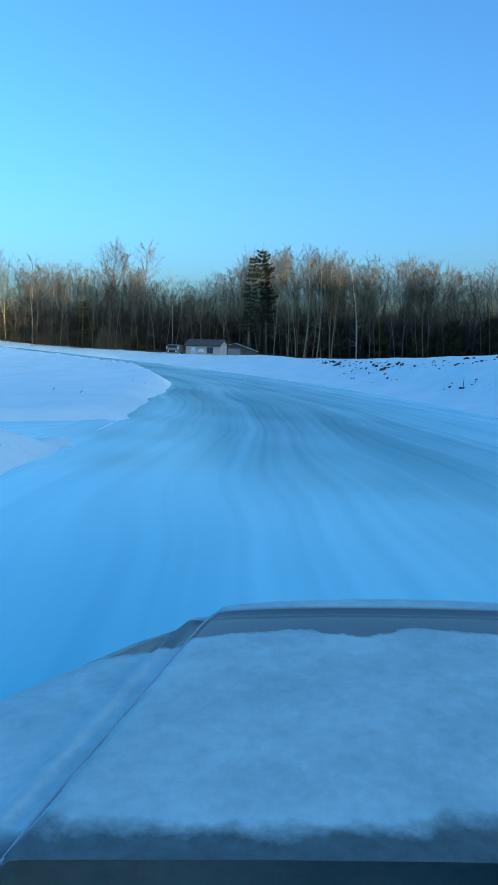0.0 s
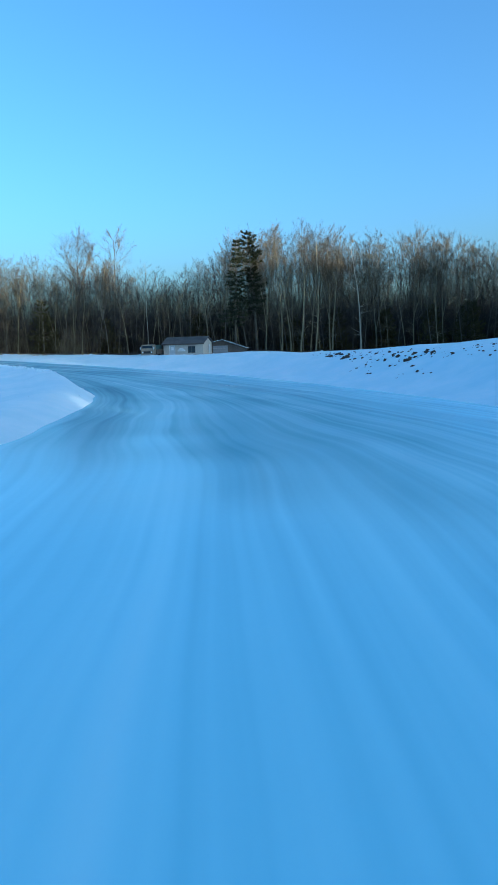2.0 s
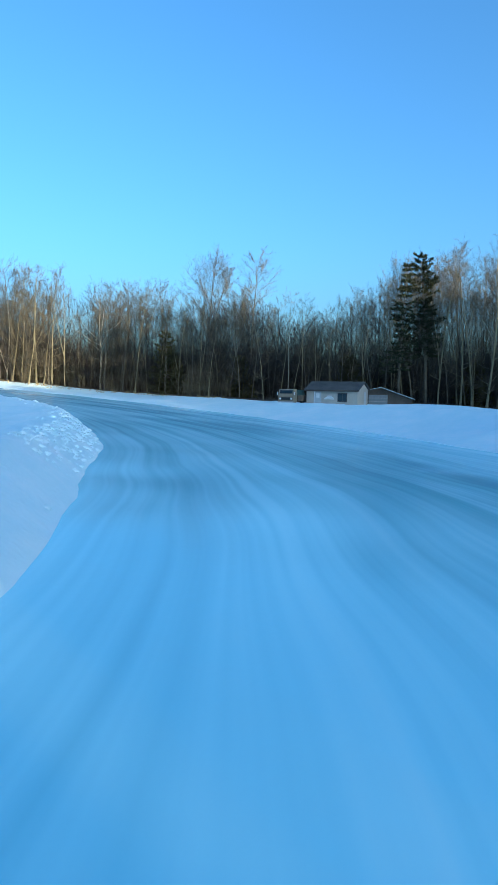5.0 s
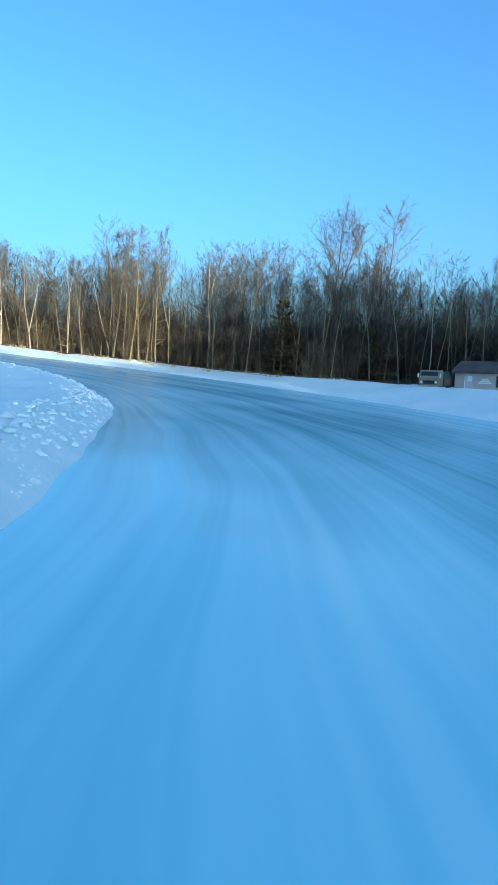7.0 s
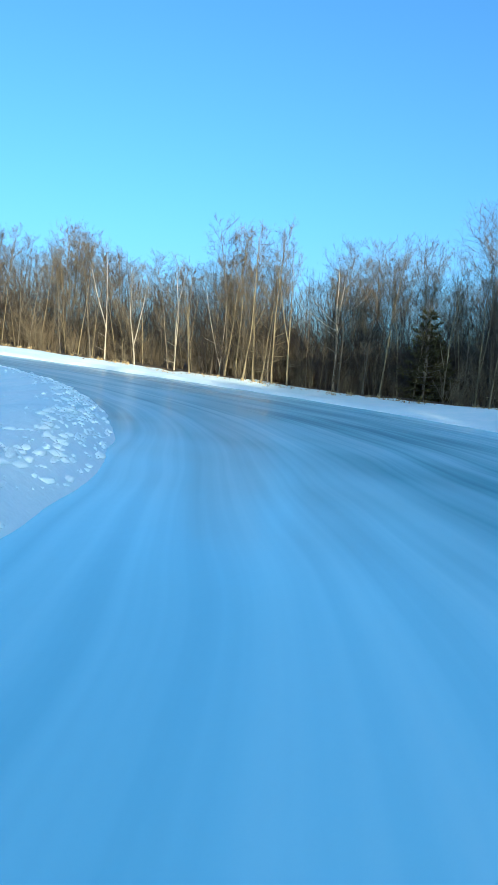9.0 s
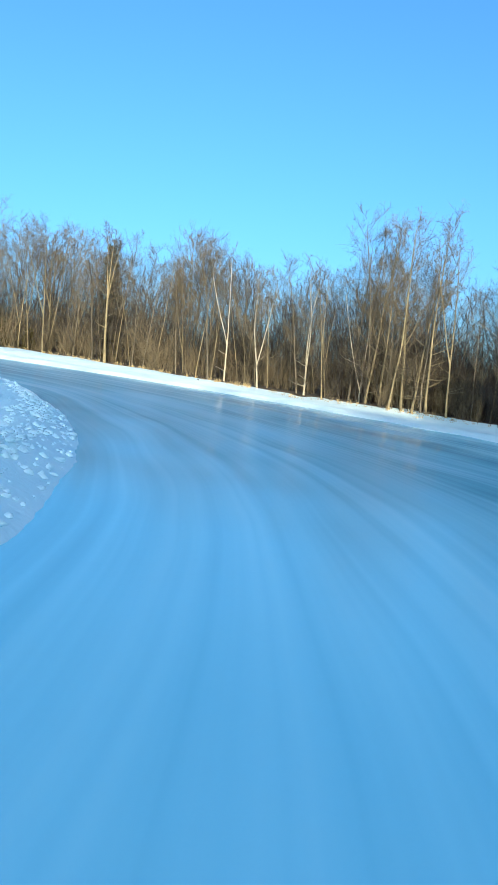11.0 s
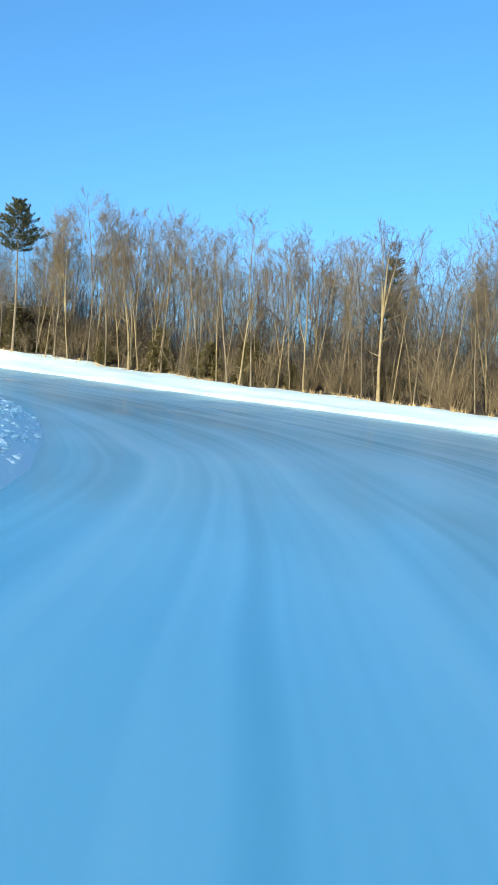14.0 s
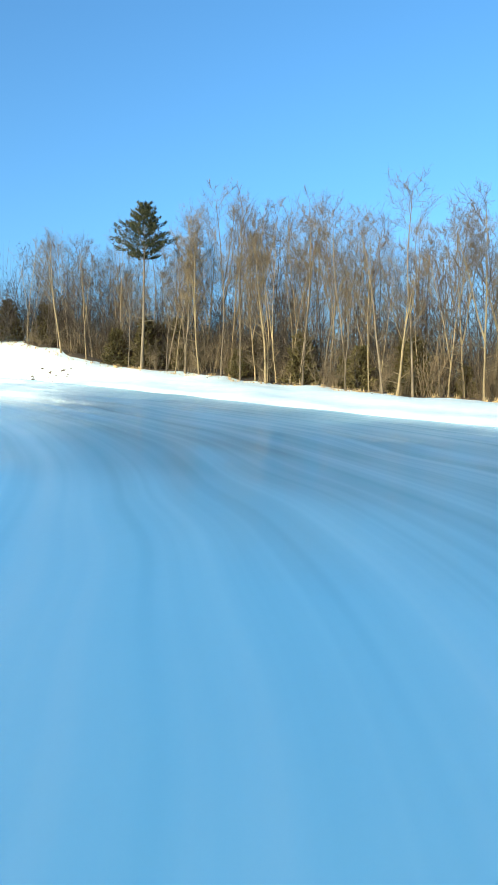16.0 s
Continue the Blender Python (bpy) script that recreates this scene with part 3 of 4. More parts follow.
def spread_copies(name, label, sources, places, mat, kind="stuff", category="woods", sink=0.1):
    """One joined mesh of many small plants: each place is x, y, scale, turn and the number of its source."""
    xs, ys = np.array([p[0] for p in places]), np.array([p[1] for p in places])
    zs = height(xs, ys) - sink
    vs, fs, base = [], [], 0
    for (x, y, k, turn, i), z in zip(places, zs):
        v, tri = sources[i]
        c, sn = math.cos(turn) * k, math.sin(turn) * k
        vs.append(np.stack([x + v[:, 0] * c - v[:, 1] * sn, y + v[:, 0] * sn + v[:, 1] * c, z + v[:, 2] * k], 1))
        fs.append(tri + base)
        base += len(v)
    v, f = np.concatenate(vs).astype(np.float32), np.concatenate(fs).astype(np.int32)
    me = bpy.data.meshes.new(name)
    me.vertices.add(len(v))
    me.vertices.foreach_set("co", v.ravel())
    me.loops.add(f.size)
    me.loops.foreach_set("vertex_index", f.ravel())
    me.polygons.add(len(f))
    me.polygons.foreach_set("loop_start", np.arange(0, f.size, 3, dtype=np.int32))
    me.materials.append(mat)
    me.update(calc_edges=True)
    return tagged(new(name, me), label, category, kind=kind)


def triangles(wood):
    out = []
    for f in wood.f:
        out += [f] if len(f) == 3 else [(f[0], f[1], f[2]), (f[0], f[2], f[3])]
    return np.array(wood.v), np.array(out)


def joined(trunk, crown):
    a, ta = triangles(trunk)
    b, tb = triangles(crown)
    return np.vstack([a, b]), np.vstack([ta, tb + len(a)])


far_kinds = [joined(*bare_tree(k, limbs=16, subs=5, twigs=6, twig_r=0.014, low=0.35, sides=3, crown_from=0.2, spread=0.26, steep=1.6, radius=0.12)) for k in (51, 52, 53, 54)]
places = []
for k in range(620):
    s, d = rng.uniform(0, TOTAL + 4), 7 + 48 * rng.random()
    x, y = beside(s, d)
    places.append((x, y, top(s, d) / 16 * rng.uniform(0.72, 0.95), rng.uniform(0, 6.28), rng.randrange(4)))
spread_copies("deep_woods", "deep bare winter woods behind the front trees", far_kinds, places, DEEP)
under = [triangles(thicket(k, 18, (3.0, 10.5), 1.7, 15, 0.022)) for k in (61, 62, 63)]
places = []
for k in range(640):
    s, d = rng.uniform(0, TOTAL + 4), 4.0 + 50 * rng.random() ** 1.3
    x, y = beside(s, d)
    places.append((x, y, rng.uniform(0.6, 1.15), rng.uniform(0, 6.28), rng.randrange(3)))
for k in range(150):
    x, y = beside(rng.uniform(0, 88), rng.uniform(7, 40))
    places.append((x, y, rng.uniform(0.75, 1.25), rng.uniform(0, 6.28), rng.randrange(3)))
for k in range(70):
    s = rng.uniform(90, 116) if k < 40 else rng.uniform(178, TOTAL + 6)
    x, y = beside(s, rng.uniform(2, 7))
    places.append((x, y, rng.uniform(0.4, 0.9), rng.uniform(0, 6.28), rng.randrange(3)))
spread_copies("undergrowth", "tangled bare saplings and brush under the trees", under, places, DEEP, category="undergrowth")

# dry grass along the foot of the woods and on the banks
tuft = Wood()
gr = np.random.RandomState(9)
for k in range(14):
    a = gr.uniform(0, 6.28)
    tuft.blade(np.array((gr.normal(0, 0.08), gr.normal(0, 0.08), 0.06)), np.array((math.cos(a) * 0.16, math.sin(a) * 0.16, gr.uniform(0.15, 0.4))), np.array((-math.sin(a), math.cos(a), 0)), 0.03)
places = []
for k in range(420):
    s = rng.uniform(84, TOTAL)
    x, y = beside(s, rng.gauss(-0.6, 0.5))
    places.append((x, y, rng.uniform(0.5, 1.3), rng.uniform(0, 6.28), 0))
spread_copies("dry_grass", "tufts of dry yellow grass along the snowbank", [triangles(tuft)], places, GRASS, category="grass")


def stand(x, y, sink=0.1, turn=0.0):
    return pose(x, y, on_ground(x, y) - sink, 0, 0, turn)


# ---------------------------------------------------------------- evergreens that stand out
pine_thing("white_pine", "tall dark green pine among bare trees", NEEDLE, stand(2.8, 121.5), 71, 18.8, 0.34, 3.1,
           lambda u: 0.7 + 0.3 * math.sin(9 * u) if u < 0.6 else 0.85 - 0.6 * (u - 0.6) / 0.4, whorls=22, per=5, tufts=70, tuft=0.36, radius=0.26)
pine_thing("spruce", "slim dark spruce beside the tall pine", NEEDLE, stand(-0.6, 120), 72, 17.6, 0.25, 2.6,
           lambda u: (1.0 - 0.85 * u) * (0.8 + 0.2 * math.sin(14 * u)), whorls=20, per=6, tufts=40, tuft=0.42, droop=-0.3)
pine_thing("white_pine", "tall pine with dark needles topping a bare trunk", NEEDLE, stand(-103, 75.4), 73, 15.6, 0.66, 3.6,
           lambda u: 0.55 + 2.2 * u if u < 0.2 else 1.0 - 0.85 * (u - 0.2) / 0.8, whorls=12, per=6, droop=0.22, tufts=100, tuft=0.28, radius=0.16, bare=26, fan=0.2)
pine_thing("evergreen_tree", "low bushy evergreen with bronze-tinged needles", RUSTY, stand(-30, 116), 74, 8.0, 0.05, 2.3,
           lambda u: 1.0 - 0.75 * u * u, whorls=14, per=7, tufts=26, tuft=0.34, radius=0.12, bare=0)
pine_thing("spruce", "dark spruce behind the bare trees", NEEDLE, stand(-89, 112), 75, 14.5, 0.3, 2.4,
           lambda u: 1.0 - 0.8 * u, whorls=18, per=6, tufts=14, tuft=0.5)
small = pine_thing("small_evergreen", "small dark evergreen in the undergrowth", RUSTY, stand(-97, 90), 76, 4.6, 0.04, 2.0,
                   lambda u: 1.0 - 0.8 * u, whorls=18, per=8, tufts=20, tuft=0.4, radius=0.07, bare=0)
for x, y, k in ((-100.5, 84.5, 0.6), (-106, 72.5, 0.8), (-93, 93, 0.6), (-85, 100, 0.5), (-30, 118, 1.3), (-21, 120, 1.2), (-7, 124, 1.4), (9, 124.5, 1.3), (16, 124, 1.5),
                (24, 123.5, 1.4), (31, 122, 1.5), (37, 121, 1.6), (44, 119.5, 1.7), (50, 118.5, 1.6), (56, 117, 1.7)):
    copy_thing(small, stand(x, y, 0.1, rng.uniform(0, 360)) @ Matrix.Diagonal((k, k, k, 1)))

for k in range(18):
    x, y = beside(rng.uniform(140, 212), rng.uniform(2.5, 9))
    size = rng.uniform(0.45, 1.15)
    copy_thing(small, stand(x, y, 0.1, rng.uniform(0, 360)) @ Matrix.Diagonal((size, size, size, 1)))

# unseen evergreen belt added sunward of the field, its heights shaping the track's shade
dense = [joined(*pine(k, 16.0, 0.05, 4.3, lambda u: 1.0 - 0.75 * u, whorls=8, per=6, tufts=5, tuft=2.0, bare=0)) for k in (81, 82)]
places = []
for row in range(4):
    for k in range(66):
        y = -144 + k * 3.9 + (row % 2) * 1.9 + rng.uniform(-0.7, 0.7)
        tall = float(np.interp(y, [-80, -49, -27, -7, 15, 30, 40, 46, 50, 55, 70, 85, 110], [25.8, 22.3, 19.6, 16.9, 14.9, 12.7, 11.9, 15.0, 19.2, 21.0, 20.2, 18.4, 16.5]))
        places.append((57 + row * 4.4 + rng.uniform(-0.8, 0.8), y, tall / 16 * rng.uniform(0.98, 1.03), rng.uniform(0, 6.28), rng.randrange(2)))
spread_copies("evergreen_woods", "unseen evergreen belt added beyond the field to shade the track", dense, places, NEEDLE)


# ---------------------------------------------------------------- trees that can be told apart
def own_tree(x, y, seed, bark, label, turn=0.0, **kw):
    root = tree_thing("bare_tree", seed, bark, TWIG, label, **kw)
    root.matrix_basis = stand(x, y, 0.1, turn)
    return root


own_tree(-26, 121.5, 101, BARK, "tall leafless tree with a round fan of branches", tall=19.0, crown_from=0.56, spread=0.24, steep=0.9, limbs=46, low=0.0, fork=1, radius=0.2)
own_tree(-21.3, 126, 102, BARK, "tall thin leafless tree with a ragged crown", tall=19.8, crown_from=0.64, spread=0.18, steep=0.8, limbs=26, low=0.03, radius=0.18)
own_tree(-38.7, 115.6, 103, BIRCH, "white-barked birch with spreading limbs", tall=12.2, crown_from=0.3, spread=0.36, steep=0.7, limbs=18, fork=1, radius=0.16, bend=0.07, lean=0.06)
for k, (x, y) in enumerate(((9.4, 116.2), (6.6, 117.3), (11.8, 116.8), (14.6, 118.2), (8.2, 119.4))):
    own_tree(x, y, 110 + k, PALE, "tall slender leafless poplar with pale straight trunk", tall=19.6 - 0.4 * k, crown_from=0.4, spread=0.18, steep=1.8, limbs=24, radius=0.14)
own_tree(19.2, 118.6, 116, BIRCH, "white-limbed leafless tree among the poplars", tall=17.6, crown_from=0.5, spread=0.19, steep=1.2, limbs=24, radius=0.15)
for k, (x, y) in enumerate(((-45.2, 112.6), (-46.3, 112.9), (-47.2, 112.4), (-48.4, 113.0), (-44.3, 113.2), (-49.6, 112.6))):
    own_tree(x, y, 120 + k, PALE, "slender leaning pale tree in a clump", turn=40 * k, tall=14.7, crown_from=0.3, spread=0.22, steep=1.5, limbs=24, radius=0.11, lean=0.11)
for k, (x, y) in enumerate(((-58, 108.3), (-54.6, 110.6), (-51, 113.6), (-62.5, 108.4))):
    own_tree(x, y, 130 + k, BIRCH, "thin white-barked birch at the wood's edge", tall=10.6 + 0.5 * k, crown_from=0.25, spread=0.24, steep=1.4, limbs=20, fork=1, radius=0.09, bend=0.06)
own_tree(-75.1, 103.4, 140, PALE, "stout leafless tree with a forked pale trunk", tall=13.5, fork=2, crown_from=0.4, spread=0.2, radius=0.17, lean=0.08, limbs=22)
own_tree(-84.6, 101.8, 141, PALE, "leafless tree with a forked leaning trunk", tall=12.0, fork=2, crown_from=0.4, spread=0.2, radius=0.15, lean=0.1, limbs=22)
own_tree(-83.4, 94.6, 142, PALE, "low pale tree with bare spreading limbs", tall=8.5, fork=2, crown_from=0.35, spread=0.34, steep=1.0, limbs=14, subs=5, twigs=4, radius=0.12, lean=0.1)
own_tree(-96.7, 86.8, 143, PALE, "one of two pale trunks standing close together", tall=13.2, crown_from=0.3, spread=0.22, steep=1.5, limbs=24, radius=0.13)
own_tree(-97.5, 87.0, 144, PALE, "one of two pale trunks standing close together", tall=12.4, crown_from=0.3, spread=0.22, steep=1.5, limbs=24, radius=0.11)
own_tree(-102.2, 79.6, 145, BARK, "spreading many-stemmed leafless tree", tall=11.5, fork=4, crown_from=0.35, spread=0.26, steep=0.9, radius=0.14, limbs=20)
own_tree(-108.4, 66.6, 146, PALE, "leaning pale tree at the end of the wood", tall=12.0, crown_from=0.4, spread=0.2, limbs=22, radius=0.12, lean=0.16)
own_tree(-14.3, 117.2, 147, BIRCH, "thin bare leaning pole of a dead tree", tall=9.5, crown_from=0.6, spread=0.05, limbs=5, subs=2, twigs=1, radius=0.07, lean=0.1)


# ---------------------------------------------------------------- the hut
def gable_roof(width, depth, eave, ridge, over, thick):
    """Profile across the depth, pushed along the width."""
    a, m, b = -over, depth / 2, depth + over
    k = (ridge - eave) / m
    lo = eave - k * over
    return prism([(a, lo), (m, ridge), (b, lo), (b, lo + thick), (m, ridge + thick), (a, lo + thick)], "x", -over, width + over)


def build_hut():
    root = thing("hut", pose(-11.1, 111.4, -1.75, 0, 0, -12.6), "small beige-sided hut with dark shingle roof in the snow", "hut")
    w, d, e, r = 5.95, 4.8, 2.30, 3.15
    walls = part("wall", prism([(0, 0), (d, 0), (d, e), (d / 2, r), (0, e)], "x", 0, w), SIDING, root, "beige horizontal siding")
    for k in range(14):                                     # lapped boards on front and gable
        z = 0.08 + k * 0.16
        part("siding_board", prism([(-0.018, z), (0.0, z), (0.0, z + 0.15), (-0.006, z + 0.15)], "x", 0.0, w), SIDING, root)
    roof = part("roof", gable_roof(w, d, e, r, 0.28, 0.09), SHINGLE, root, "dark grey shingles")
    part("fascia", box(-0.28, w + 0.28, -0.315, -0.283, e - 0.22, e - 0.07), DARKWOOD, roof)
    door = part("door", box(0.95, 1.75, -0.06, -0.02, 0.1, 2.05, 0.01), GREYDOOR, root, "pale grey door")
    part("door_window", box(1.15, 1.55, -0.068, -0.062, 1.35, 1.85), WHITE, door)
    part("door_frame", box(0.87, 0.945, -0.07, -0.02, 0.1, 2.12), WHITE, door)
    part("door_handle", box(1.64, 1.69, -0.11, -0.062, 0.98, 1.06, 0.01), CHROME, door)
    win = part("window", box(3.75, 4.75, -0.045, -0.02, 0.95, 1.85), GLASS, root, "dark window")
    for a, b, c, f in ((3.69, 4.81, 1.853, 1.92), (3.69, 4.81, 0.88, 0.947), (3.69, 3.747, 0.947, 1.853), (4.753, 4.81, 0.947, 1.853), (4.23, 4.27, 0.95, 1.85)):
        part("window_frame", box(a, b, -0.07, -0.018, c, f, 0.005), DARKWOOD, win)
    sign = part("sign", box(2.05, 3.35, -0.05, -0.02, 1.14, 1.66, 0.005), SIDING, root, "beige board with white lettering too far to read")
    for a, b, c in ((2.42, 3.02, 1.54), (2.25, 3.18, 1.38), (2.1, 3.3, 1.23)):
        part("letter_bar", box(a, b, -0.06, -0.052, c - 0.06, c + 0.06), WHITE, sign)
    side = part("side_door", box(w + 0.02, w + 0.06, 2.9, 3.75, 0.1, 2.05, 0.01), GREYDOOR, root)
    part("corner_board", box(-0.03, 0.08, -0.035, -0.021, 0, e - 0.02), SIDING, root)
    part("corner_board", box(w - 0.08, w + 0.03, -0.035, -0.021, 0, e - 0.02), SIDING, root)


def build_garage():
    root = thing("garage", pose(-4.4, 118.2, -1.8, 0, 0, -4), "low dark garage with pale door and snow-edged roof", "garage")
    prof = [(0, 0), (5.4, 0), (5.4, 1.25), (1.7, 2.55), (0, 2.2)]
    part("wall", prism(prof, "y", 0, 5.0), DARKWOOD, root)
    part("garage_door", box(0.2, 2.5, -0.05, -0.01, 0.1, 1.75, 0.01), DULLDOOR, root, "dull grey garage door")
    for k in range(3):
        part("door_rail", box(0.2, 2.5, -0.062, -0.052, 0.5 + k * 0.42, 0.53 + k * 0.42), SIDING, root)
    part("roof", prism([(-0.25, 2.16), (1.7, 2.56), (5.75, 1.14), (5.75, 1.22), (1.7, 2.66), (-0.25, 2.25)], "y", -0.3, 5.2), SHINGLE, root)
    part("snow_edge", prism([(-0.25, 2.26), (1.7, 2.67), (5.75, 1.235), (5.75, 1.275), (1.7, 2.72), (-0.25, 2.30)], "y", -0.32, -0.15), SNOW, root, "snow lying on the roof's edge")


def wheel(root, x, y, z, r, w):
    t = part("wheel", cylinder((x - w / 2, y, z), (x + w / 2, y, z), r, 24), TYRE, root)
    part("rim", cylinder((x - w / 2 - 0.01, y, z), (x + w / 2 + 0.01, y, z), r * 0.58, 18), CHROME, t)


def build_truck():
    root = thing("truck", pose(-13.85, 107.6, -1.62, 0, 0, -8), "old tan truck facing the track, parked in the snow", "truck")
    w = 1.72
    cab = part("cab", prism([(0, 0.75), (0, 1.35), (0.1, 1.5), (0.28, 2.12), (1.35, 2.16), (1.5, 2.0), (1.5, 0.75)], "x", 0, w), OLIVE, root, "faded tan cab")
    part("windshield", prism([(0.125, 1.66), (0.235, 2.03), (0.245, 2.03), (0.137, 1.66)], "x", 0.12, w - 0.12), GLASS, cab)
    part("grille", box(0.35, w - 0.35, -0.03, -0.002, 0.95, 1.25, 0.005), BLACK, cab)
    for x in (0.22, w - 0.22):
        part("headlight", cylinder((x, -0.05, 1.1), (x, -0.003, 1.1), 0.1, 16), WHITE, cab)
    part("bumper", box(-0.05, w + 0.05, -0.16, -0.035, 0.55, 0.8, 0.02), CHROME, root)
    for x in (-0.17, w + 0.05):
        m = part("mirror", box(x, x + 0.12, 0.05, 0.11, 1.5, 1.85, 0.01), WHITE, cab)
        part("mirror_arm", box(min(x + 0.06, 1.9), max(x + 0.06, 0.0), 0.1, 0.13, 1.62, 1.66), BLACK, m)
    part("bed", box(0.0, w + 0.1, 1.6, 5.2, 0.8, 1.45, 0.02), DARKWOOD, root, "dark cargo bed")
    part("tarpaulin", prism([(0.1, 1.46), (w, 1.46), (w - 0.15, 2.05), (0.3, 2.05)], "y", 1.65, 5.0), TARP, root, "dull green cover")
    for x in (0.15, w - 0.15):
        for y in (0.75, 4.2):
            wheel(root, x, y, 0.45, 0.45, 0.28)


build_hut()
build_garage()
build_truck()


# ---------------------------------------------------------------- frozen clods, stake and post on the banks
def clod_mesh(seed, rough=0.9, fine=2):
    bm = bmesh.new()
    bmesh.ops.create_icosphere(bm, subdivisions=fine, radius=0.5)
    for v in bm.verts:
        k = 1 + rough * noise.noise(v.co * 3.4 + Vector((seed, seed * 2, 0)))
        v.co = Vector((v.co.x * k * 1.35, v.co.y * k * 0.75, max(v.co.z * k * 0.75, -0.12)))
    return bm


clods = []
for k in range(3):
    root = thing("soil_clod", pose(0, 0, 0), "clod of dark frozen soil and turf in the snow", "clod", "clods on the snowbank")
    part("turf", clod_mesh(k * 3.7), SOIL, root, smooth=True)
    clods.append(root)
spots = []
for k in range(230):                                        # a line of turned-up turf along the crest of the bank
    u = rng.random()
    c = 0.25 + 0.75 * abs(math.sin(9 * u))
    spots.append((8.6 + 11.5 * u ** 1.1 + rng.gauss(0, 0.5 + 0.5 * u), 87.5 - 32 * u + rng.gauss(0, 1.3), (0.24 + 0.66 * rng.random() ** 2) * c))
for x, y, n in ((10.6, 73.4, 6), (11.6, 72.6, 5), (11.0, 70.4, 3), (13.1, 68.8, 2), (12.6, 65.1, 3), (13.3, 63.6, 3), (13.9, 62.4, 3), (16.3, 52.6, 5), (17.1, 50.8, 4), (17.7, 50.3, 4), (17.4, 47.9, 4), (15.4, 52.1, 2)):
    for k in range(n):
        spots.append((x + rng.gauss(0, 0.35), y + rng.gauss(0, 0.5), rng.uniform(0.18, 0.48)))
for k in range(70):
    u = rng.random()
    spots.append((-104.5 + 5.5 * u + rng.gauss(0, 0.5), 64.5 + 5.5 * u + rng.gauss(0, 0.9), 0.16 + 0.5 * rng.random() ** 2))
for k in range(14):
    s = rng.uniform(120, 175)
    x, y = beside(s, rng.uniform(-4.5, -1.5))
    spots.append((x, y, rng.uniform(0.15, 0.4)))
for x, y, k in spots:
    plant(rng.choice(clods), x, y, k, rng.uniform(0, 360), 0.02)

lump = thing("snow_lump", pose(0, 0, 0), "lump of broken snow crust", "snow lump", "lumps of ploughed snow")
part("crust", clod_mesh(9.1, 0.5), SNOW, lump, smooth=True)
for k in range(40):
    x = rng.uniform(-16, 12)
    plant(lump, x, 97.5 - 0.55 * x + rng.uniform(-0.8, 2.2) + (6 if x < -8 else 0), rng.uniform(0.2, 0.6), rng.uniform(0, 360), 0.03)
for k in range(70):
    i = rng.randrange(40, 112)
    p, q = inner_edge[i], inner_edge[i + 1]
    n = unit(np.array((-(q - p)[1], (q - p)[0])))
    off = 0.2 + 2.4 * rng.random() ** 1.8
    plant(lump, p[0] + n[0] * off, p[1] + n[1] * off, rng.uniform(0.1, 0.34), rng.uniform(0, 360), 0.02)


def crumb_source(seed):
    bm = clod_mesh(seed, 0.6, 1)
    v = np.array([tuple(q.co) for q in bm.verts])
    f = np.array([[q.index for q in t.verts] for t in bm.faces])
    bm.free()
    return v, f


crumbs = []
for k in range(3000):                                       # broken crust along the island's rim
    i = rng.randrange(58, 112)
    p, q = inner_edge[i], inner_edge[i + 1]
    n = unit(np.array((-(q - p)[1], (q - p)[0])))
    u, off = rng.random(), max(0.1, rng.gauss(0.75, 0.38))
    crumbs.append((p[0] + (q - p)[0] * u + n[0] * off, p[1] + (q - p)[1] * u + n[1] * off, 0.035 + 0.15 * rng.random() ** 2, rng.uniform(0, 6.28), rng.randrange(3)))
spread_copies("snow_crumbs", "crumbled snow crust heaped along the island's rim", [crumb_source(k) for k in (4.2, 11.7, 17.3)], crumbs, SNOW, category="snow", sink=0.0)
for x, y, k in ((-3.4, 8.6, 0.3), (-3.1, 7.6, 0.35), (-3.8, 9.2, 0.25), (-3.5, 7.9, 0.2), (-4.2, 13.6, 0.22), (-3.6, 14.6, 0.25), (-4.6, 13.0, 0.2), (-3.9, 14.0, 0.15)):
    plant(lump, x, y, k, rng.uniform(0, 360), 0.02)


def post(x, y, tall, r, mat, label):
    root = thing("stake", stand(x, y, 0.1, 0), label, "stake")
    part("shaft", cylinder((0, 0, 0), (0.02, 0, tall), r, 10, r * 0.8), mat, root)
    part("cap", cylinder((0.02, 0, tall - 0.02), (0.02, 0, tall + 0.03), r * 1.5, 10), mat, root)


post(16.75, 50.9, 0.8, 0.025, DARKWOOD, "thin dark stake leaning in the snowbank")
post(-109.3, 59.4, 1.4, 0.06, BLUE, "blue marker post beside the track")
for k in range(3):                                           # weed stalks on the island
    x, y = ((-7.5, 24.5), (-6.2, 23.5), (-16, 55))[k]
    root = thing("weed_stalk", stand(x, y, 0.02), "short dead weed stalk poking through snow", "weed", "weeds in the snow")
    part("stalk", cylinder((0, 0, 0), (0.05, 0.01, 0.09), 0.01, 6, 0.006), SOIL, root)
    part("seed_head", cylinder((0.05, 0.01, 0.08), (0.09, 0.02, 0.11), 0.014, 6, 0.006), SOIL, root)


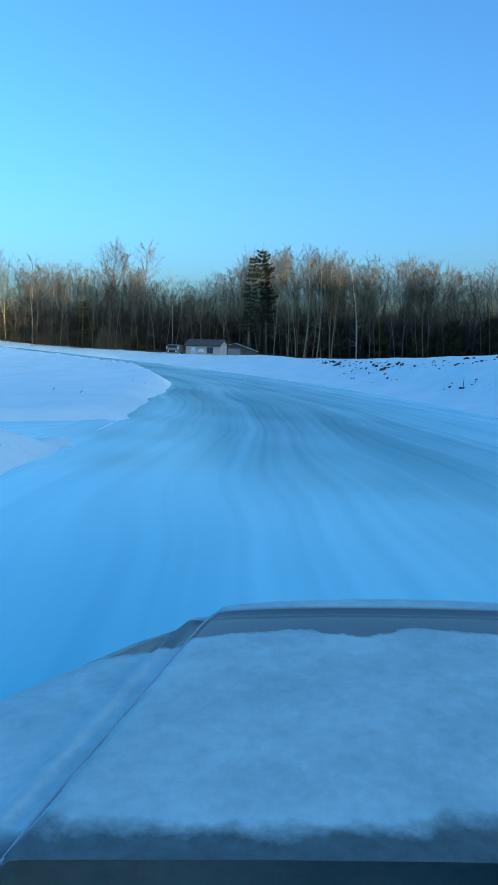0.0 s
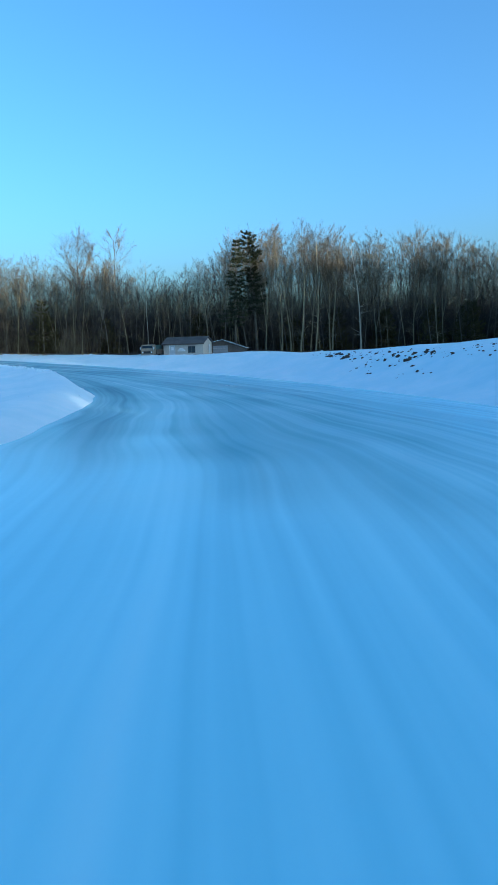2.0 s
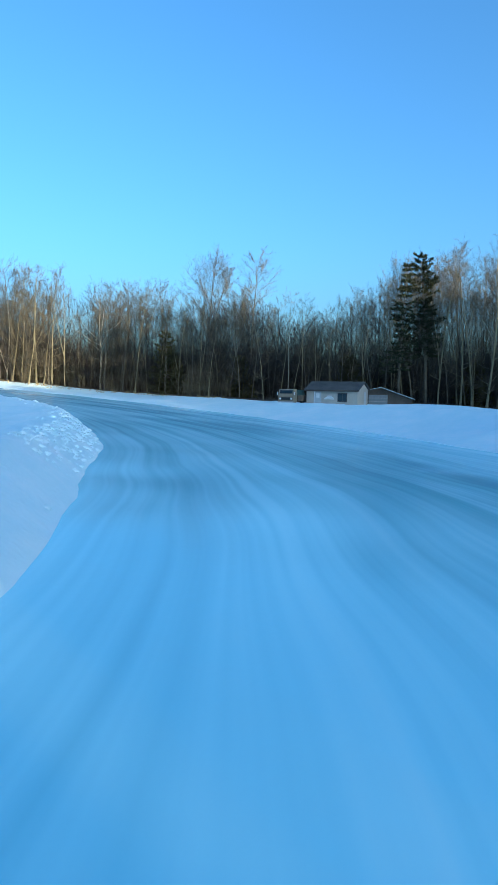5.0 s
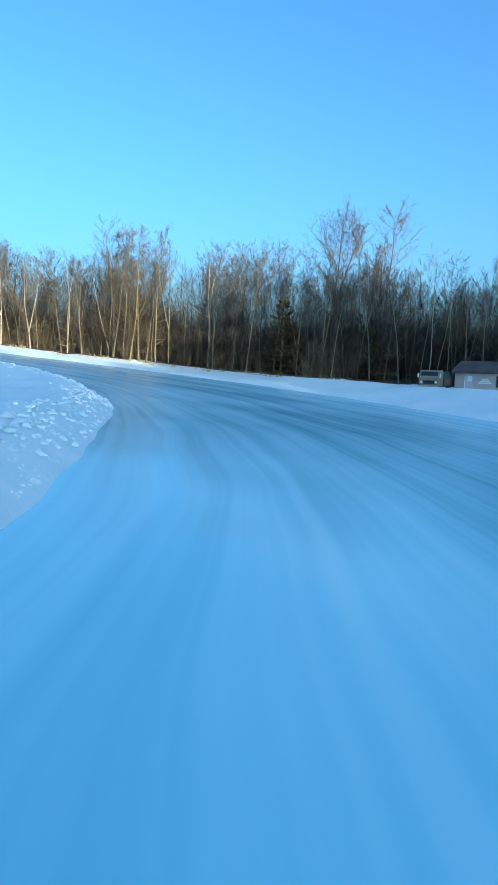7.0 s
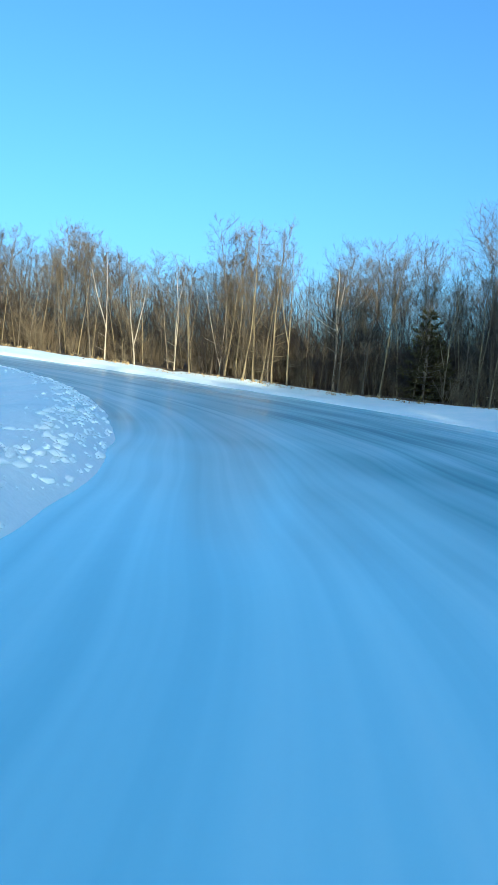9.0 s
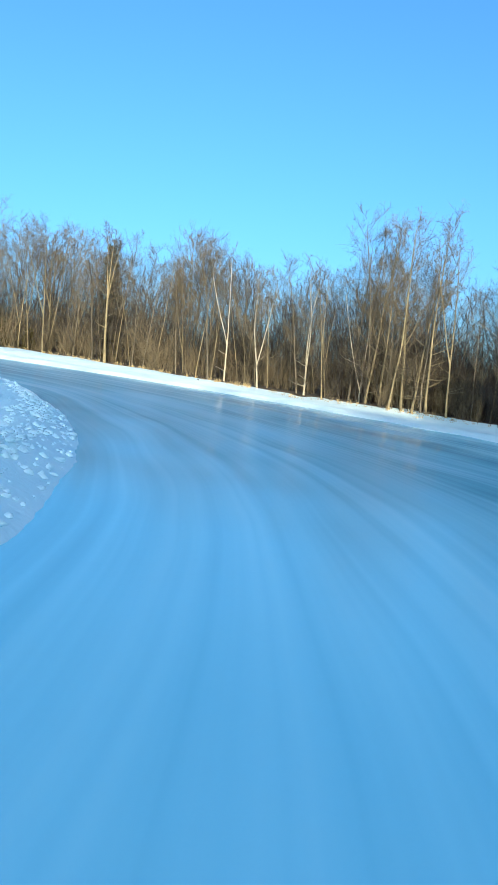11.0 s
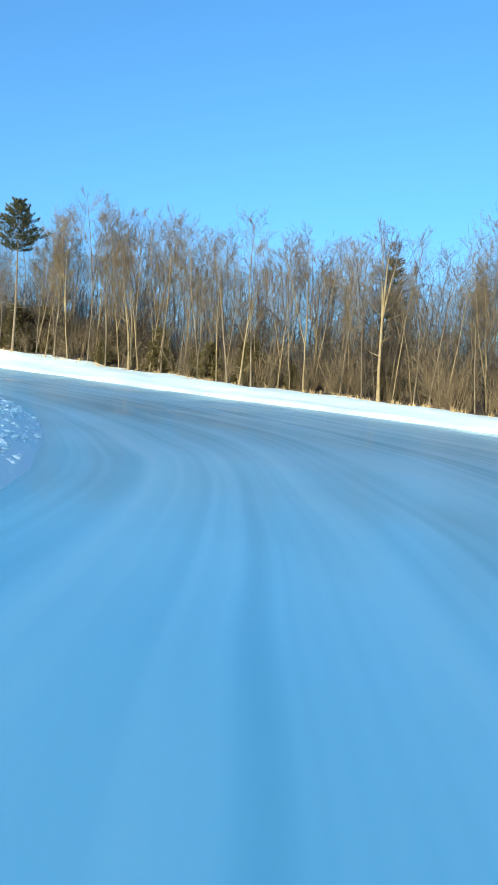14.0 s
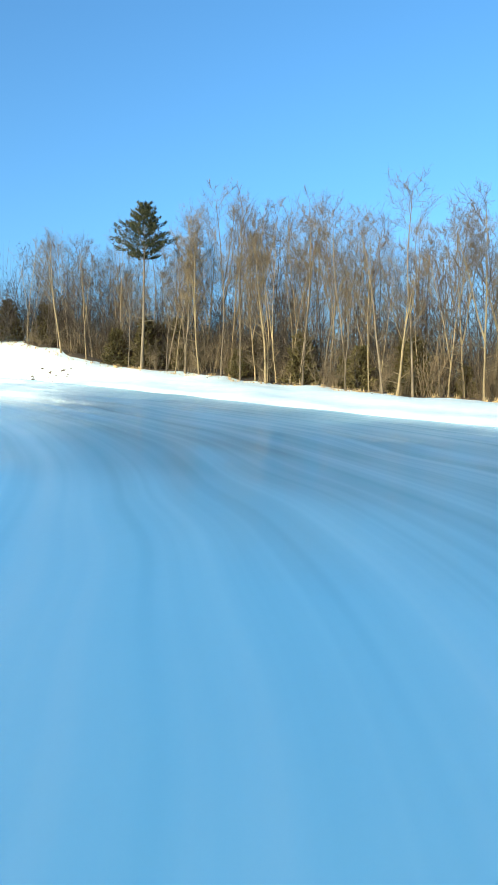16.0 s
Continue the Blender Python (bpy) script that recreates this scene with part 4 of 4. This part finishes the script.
# ---------------------------------------------------------------- the car at the start of the track
def build_car():
    root = thing("car", pose(0, 0, 0), "pale grey car with frosted, dirty bonnet, standing on the ice", "car")
    mid = 0.43
    left_y = [0.64, 0.80, 1.02, 1.20, 1.42, 1.53, 1.59]
    left_x = [-0.80, -0.74, -0.60, -0.49, -0.31, -0.17, 0.02]
    rows, cols = 46, 171
    v = []
    for i in range(rows):
        y = 0.67 + (1.59 - 0.67) * (i / (rows - 1)) ** 0.9
        xl = np.interp(y, left_y, left_x)
        for j in range(cols):
            t = 2 * j / (cols - 1) - 1
            x = mid + t * (mid - xl)
            edge = abs(t) ** 8
            crease = np.interp(y, [0.695, 1.5], [-0.30, -0.085])
            inside = min((x - crease), (2 * mid - crease - x))
            step = float(smooth(np.array(inside / 0.06 + 0.5)))
            ridge = 0.02 * math.exp(-((inside + 0.035) / 0.018) ** 2) - 0.012 * math.exp(-((inside - 0.012) / 0.01) ** 2)
            nose = max(0.0, (y - 1.46) / 0.13)
            z = 1.045 - 0.03 * (y - 0.76) - 0.03 * t * t + 0.034 * step + ridge - 0.05 * edge - 0.035 * nose ** 2.2 - 0.012 * math.exp(-((y - 1.44) / 0.025) ** 2) * step
            v.append((x, y, z))
    f = [(i * cols + j, i * cols + j + 1, (i + 1) * cols + j + 1, (i + 1) * cols + j) for i in range(rows - 1) for j in range(cols - 1)]
    rim = [i * cols for i in range(rows)] + [(rows - 1) * cols + j for j in range(1, cols)] + [i * cols + cols - 1 for i in range(rows - 2, -1, -1)]
    for depth, out in ((0.05, 0.012), (0.16, 0.02)):            # rolled edge
        b = len(v)
        for k in rim:
            x, y, z = v[k] if k < rows * cols else v[k]
            n = unit(np.array((x - mid, (y - 0.9) * 0.8)))
            v.append((x + n[0] * out, y + n[1] * out, z - depth))
        new_rim = list(range(b, b + len(rim)))
        f += [(rim[k], new_rim[k], new_rim[k + 1], rim[k + 1]) for k in range(len(rim) - 1)]
        rim = new_rim
    hood = mesh_object("bonnet", np.array(v), f, PAINT, root, "frosted grey bonnet with a raised centre panel")
    # thin pale strips stand in for light caught along the bonnet's two creases
    for side in (-1, 1):
        highlight, line = Wood(), []
        for k in range(12):
            y = 0.68 + 0.80 * k / 11
            c = np.interp(y, [0.695, 1.5], [-0.30, -0.085]) + 0.012
            x = c if side < 0 else 2 * mid - c
            t = (x - mid) / (mid - np.interp(y, left_y, left_x))
            line.append(np.array((x, y, 1.045 - 0.03 * (y - 0.76) - 0.03 * t * t + 0.016)))
        highlight.limb(line, [0.004] * 12, 6)
        mesh_object("crease_highlight", np.array(highlight.v), highlight.f, GREYDOOR, hood, "pale strip painting the highlight on the raised panel's crease")
    chip = part("paint_patch", box(0.52, 0.60, 1.10, 1.17, 1.078, 1.0805), WHITE, hood, "bare patch of peeled paint")
    part("body", prism([(-0.75, 0.45), (mid * 2 + 0.75, 0.45), (mid * 2 + 0.70, 0.86), (-0.70, 0.86)], "y", 0.1, 1.30), PAINT, root)
    part("front_bumper", box(-0.20, 1.06, 1.36, 1.62, 0.45, 0.72, 0.05), BLACK, root)
    part("cowl", prism([(0.45, 0.95), (0.675, 0.985), (0.675, 0.88), (0.50, 0.88)], "x", -0.70, mid * 2 + 0.70), BLACK, root, "black cowl under the windscreen")
    for k in range(6):
        part("cowl_slot", box(-0.5 + k * 0.33, -0.3 + k * 0.33, 0.56, 0.60, 0.978, 0.992, 0.003), TYRE, root)
    dash = part("dashboard", prism([(0.12, 0.88), (0.46, 0.90), (0.48, 0.94), (0.30, 0.965), (0.12, 0.95)], "x", -0.62, mid * 2 + 0.62), BLACK, root)
    part("defroster_vent", box(-0.1, 0.5, 0.40, 0.43, 0.958, 0.966, 0.002), TYRE, dash)
    wiper = part("wiper", prism([(0.60, 1.045), (0.625, 1.05), (0.625, 1.062), (0.60, 1.06)], "x", 0.22, 0.92), BLACK, root, "black wiper blade")
    part("wiper_arm", prism([(0.63, 1.055), (0.655, 1.055), (0.65, 1.078), (0.635, 1.078)], "x", 0.40, 1.05), BLACK, wiper)
    part("wiper_clip", box(0.50, 0.56, 0.59, 0.65, 1.04, 1.075, 0.006), BLACK, wiper)
    for x in (-0.62, 2 * mid + 0.62):
        wheel(root, x, 0.95, 0.36, 0.36, 0.22)
        wheel(root, x, -1.6, 0.36, 0.36, 0.22)
    part("floor", box(-0.70, 2 * mid + 0.70, -2.0, 0.1, 0.40, 0.48, 0.02), BLACK, root)


build_car()
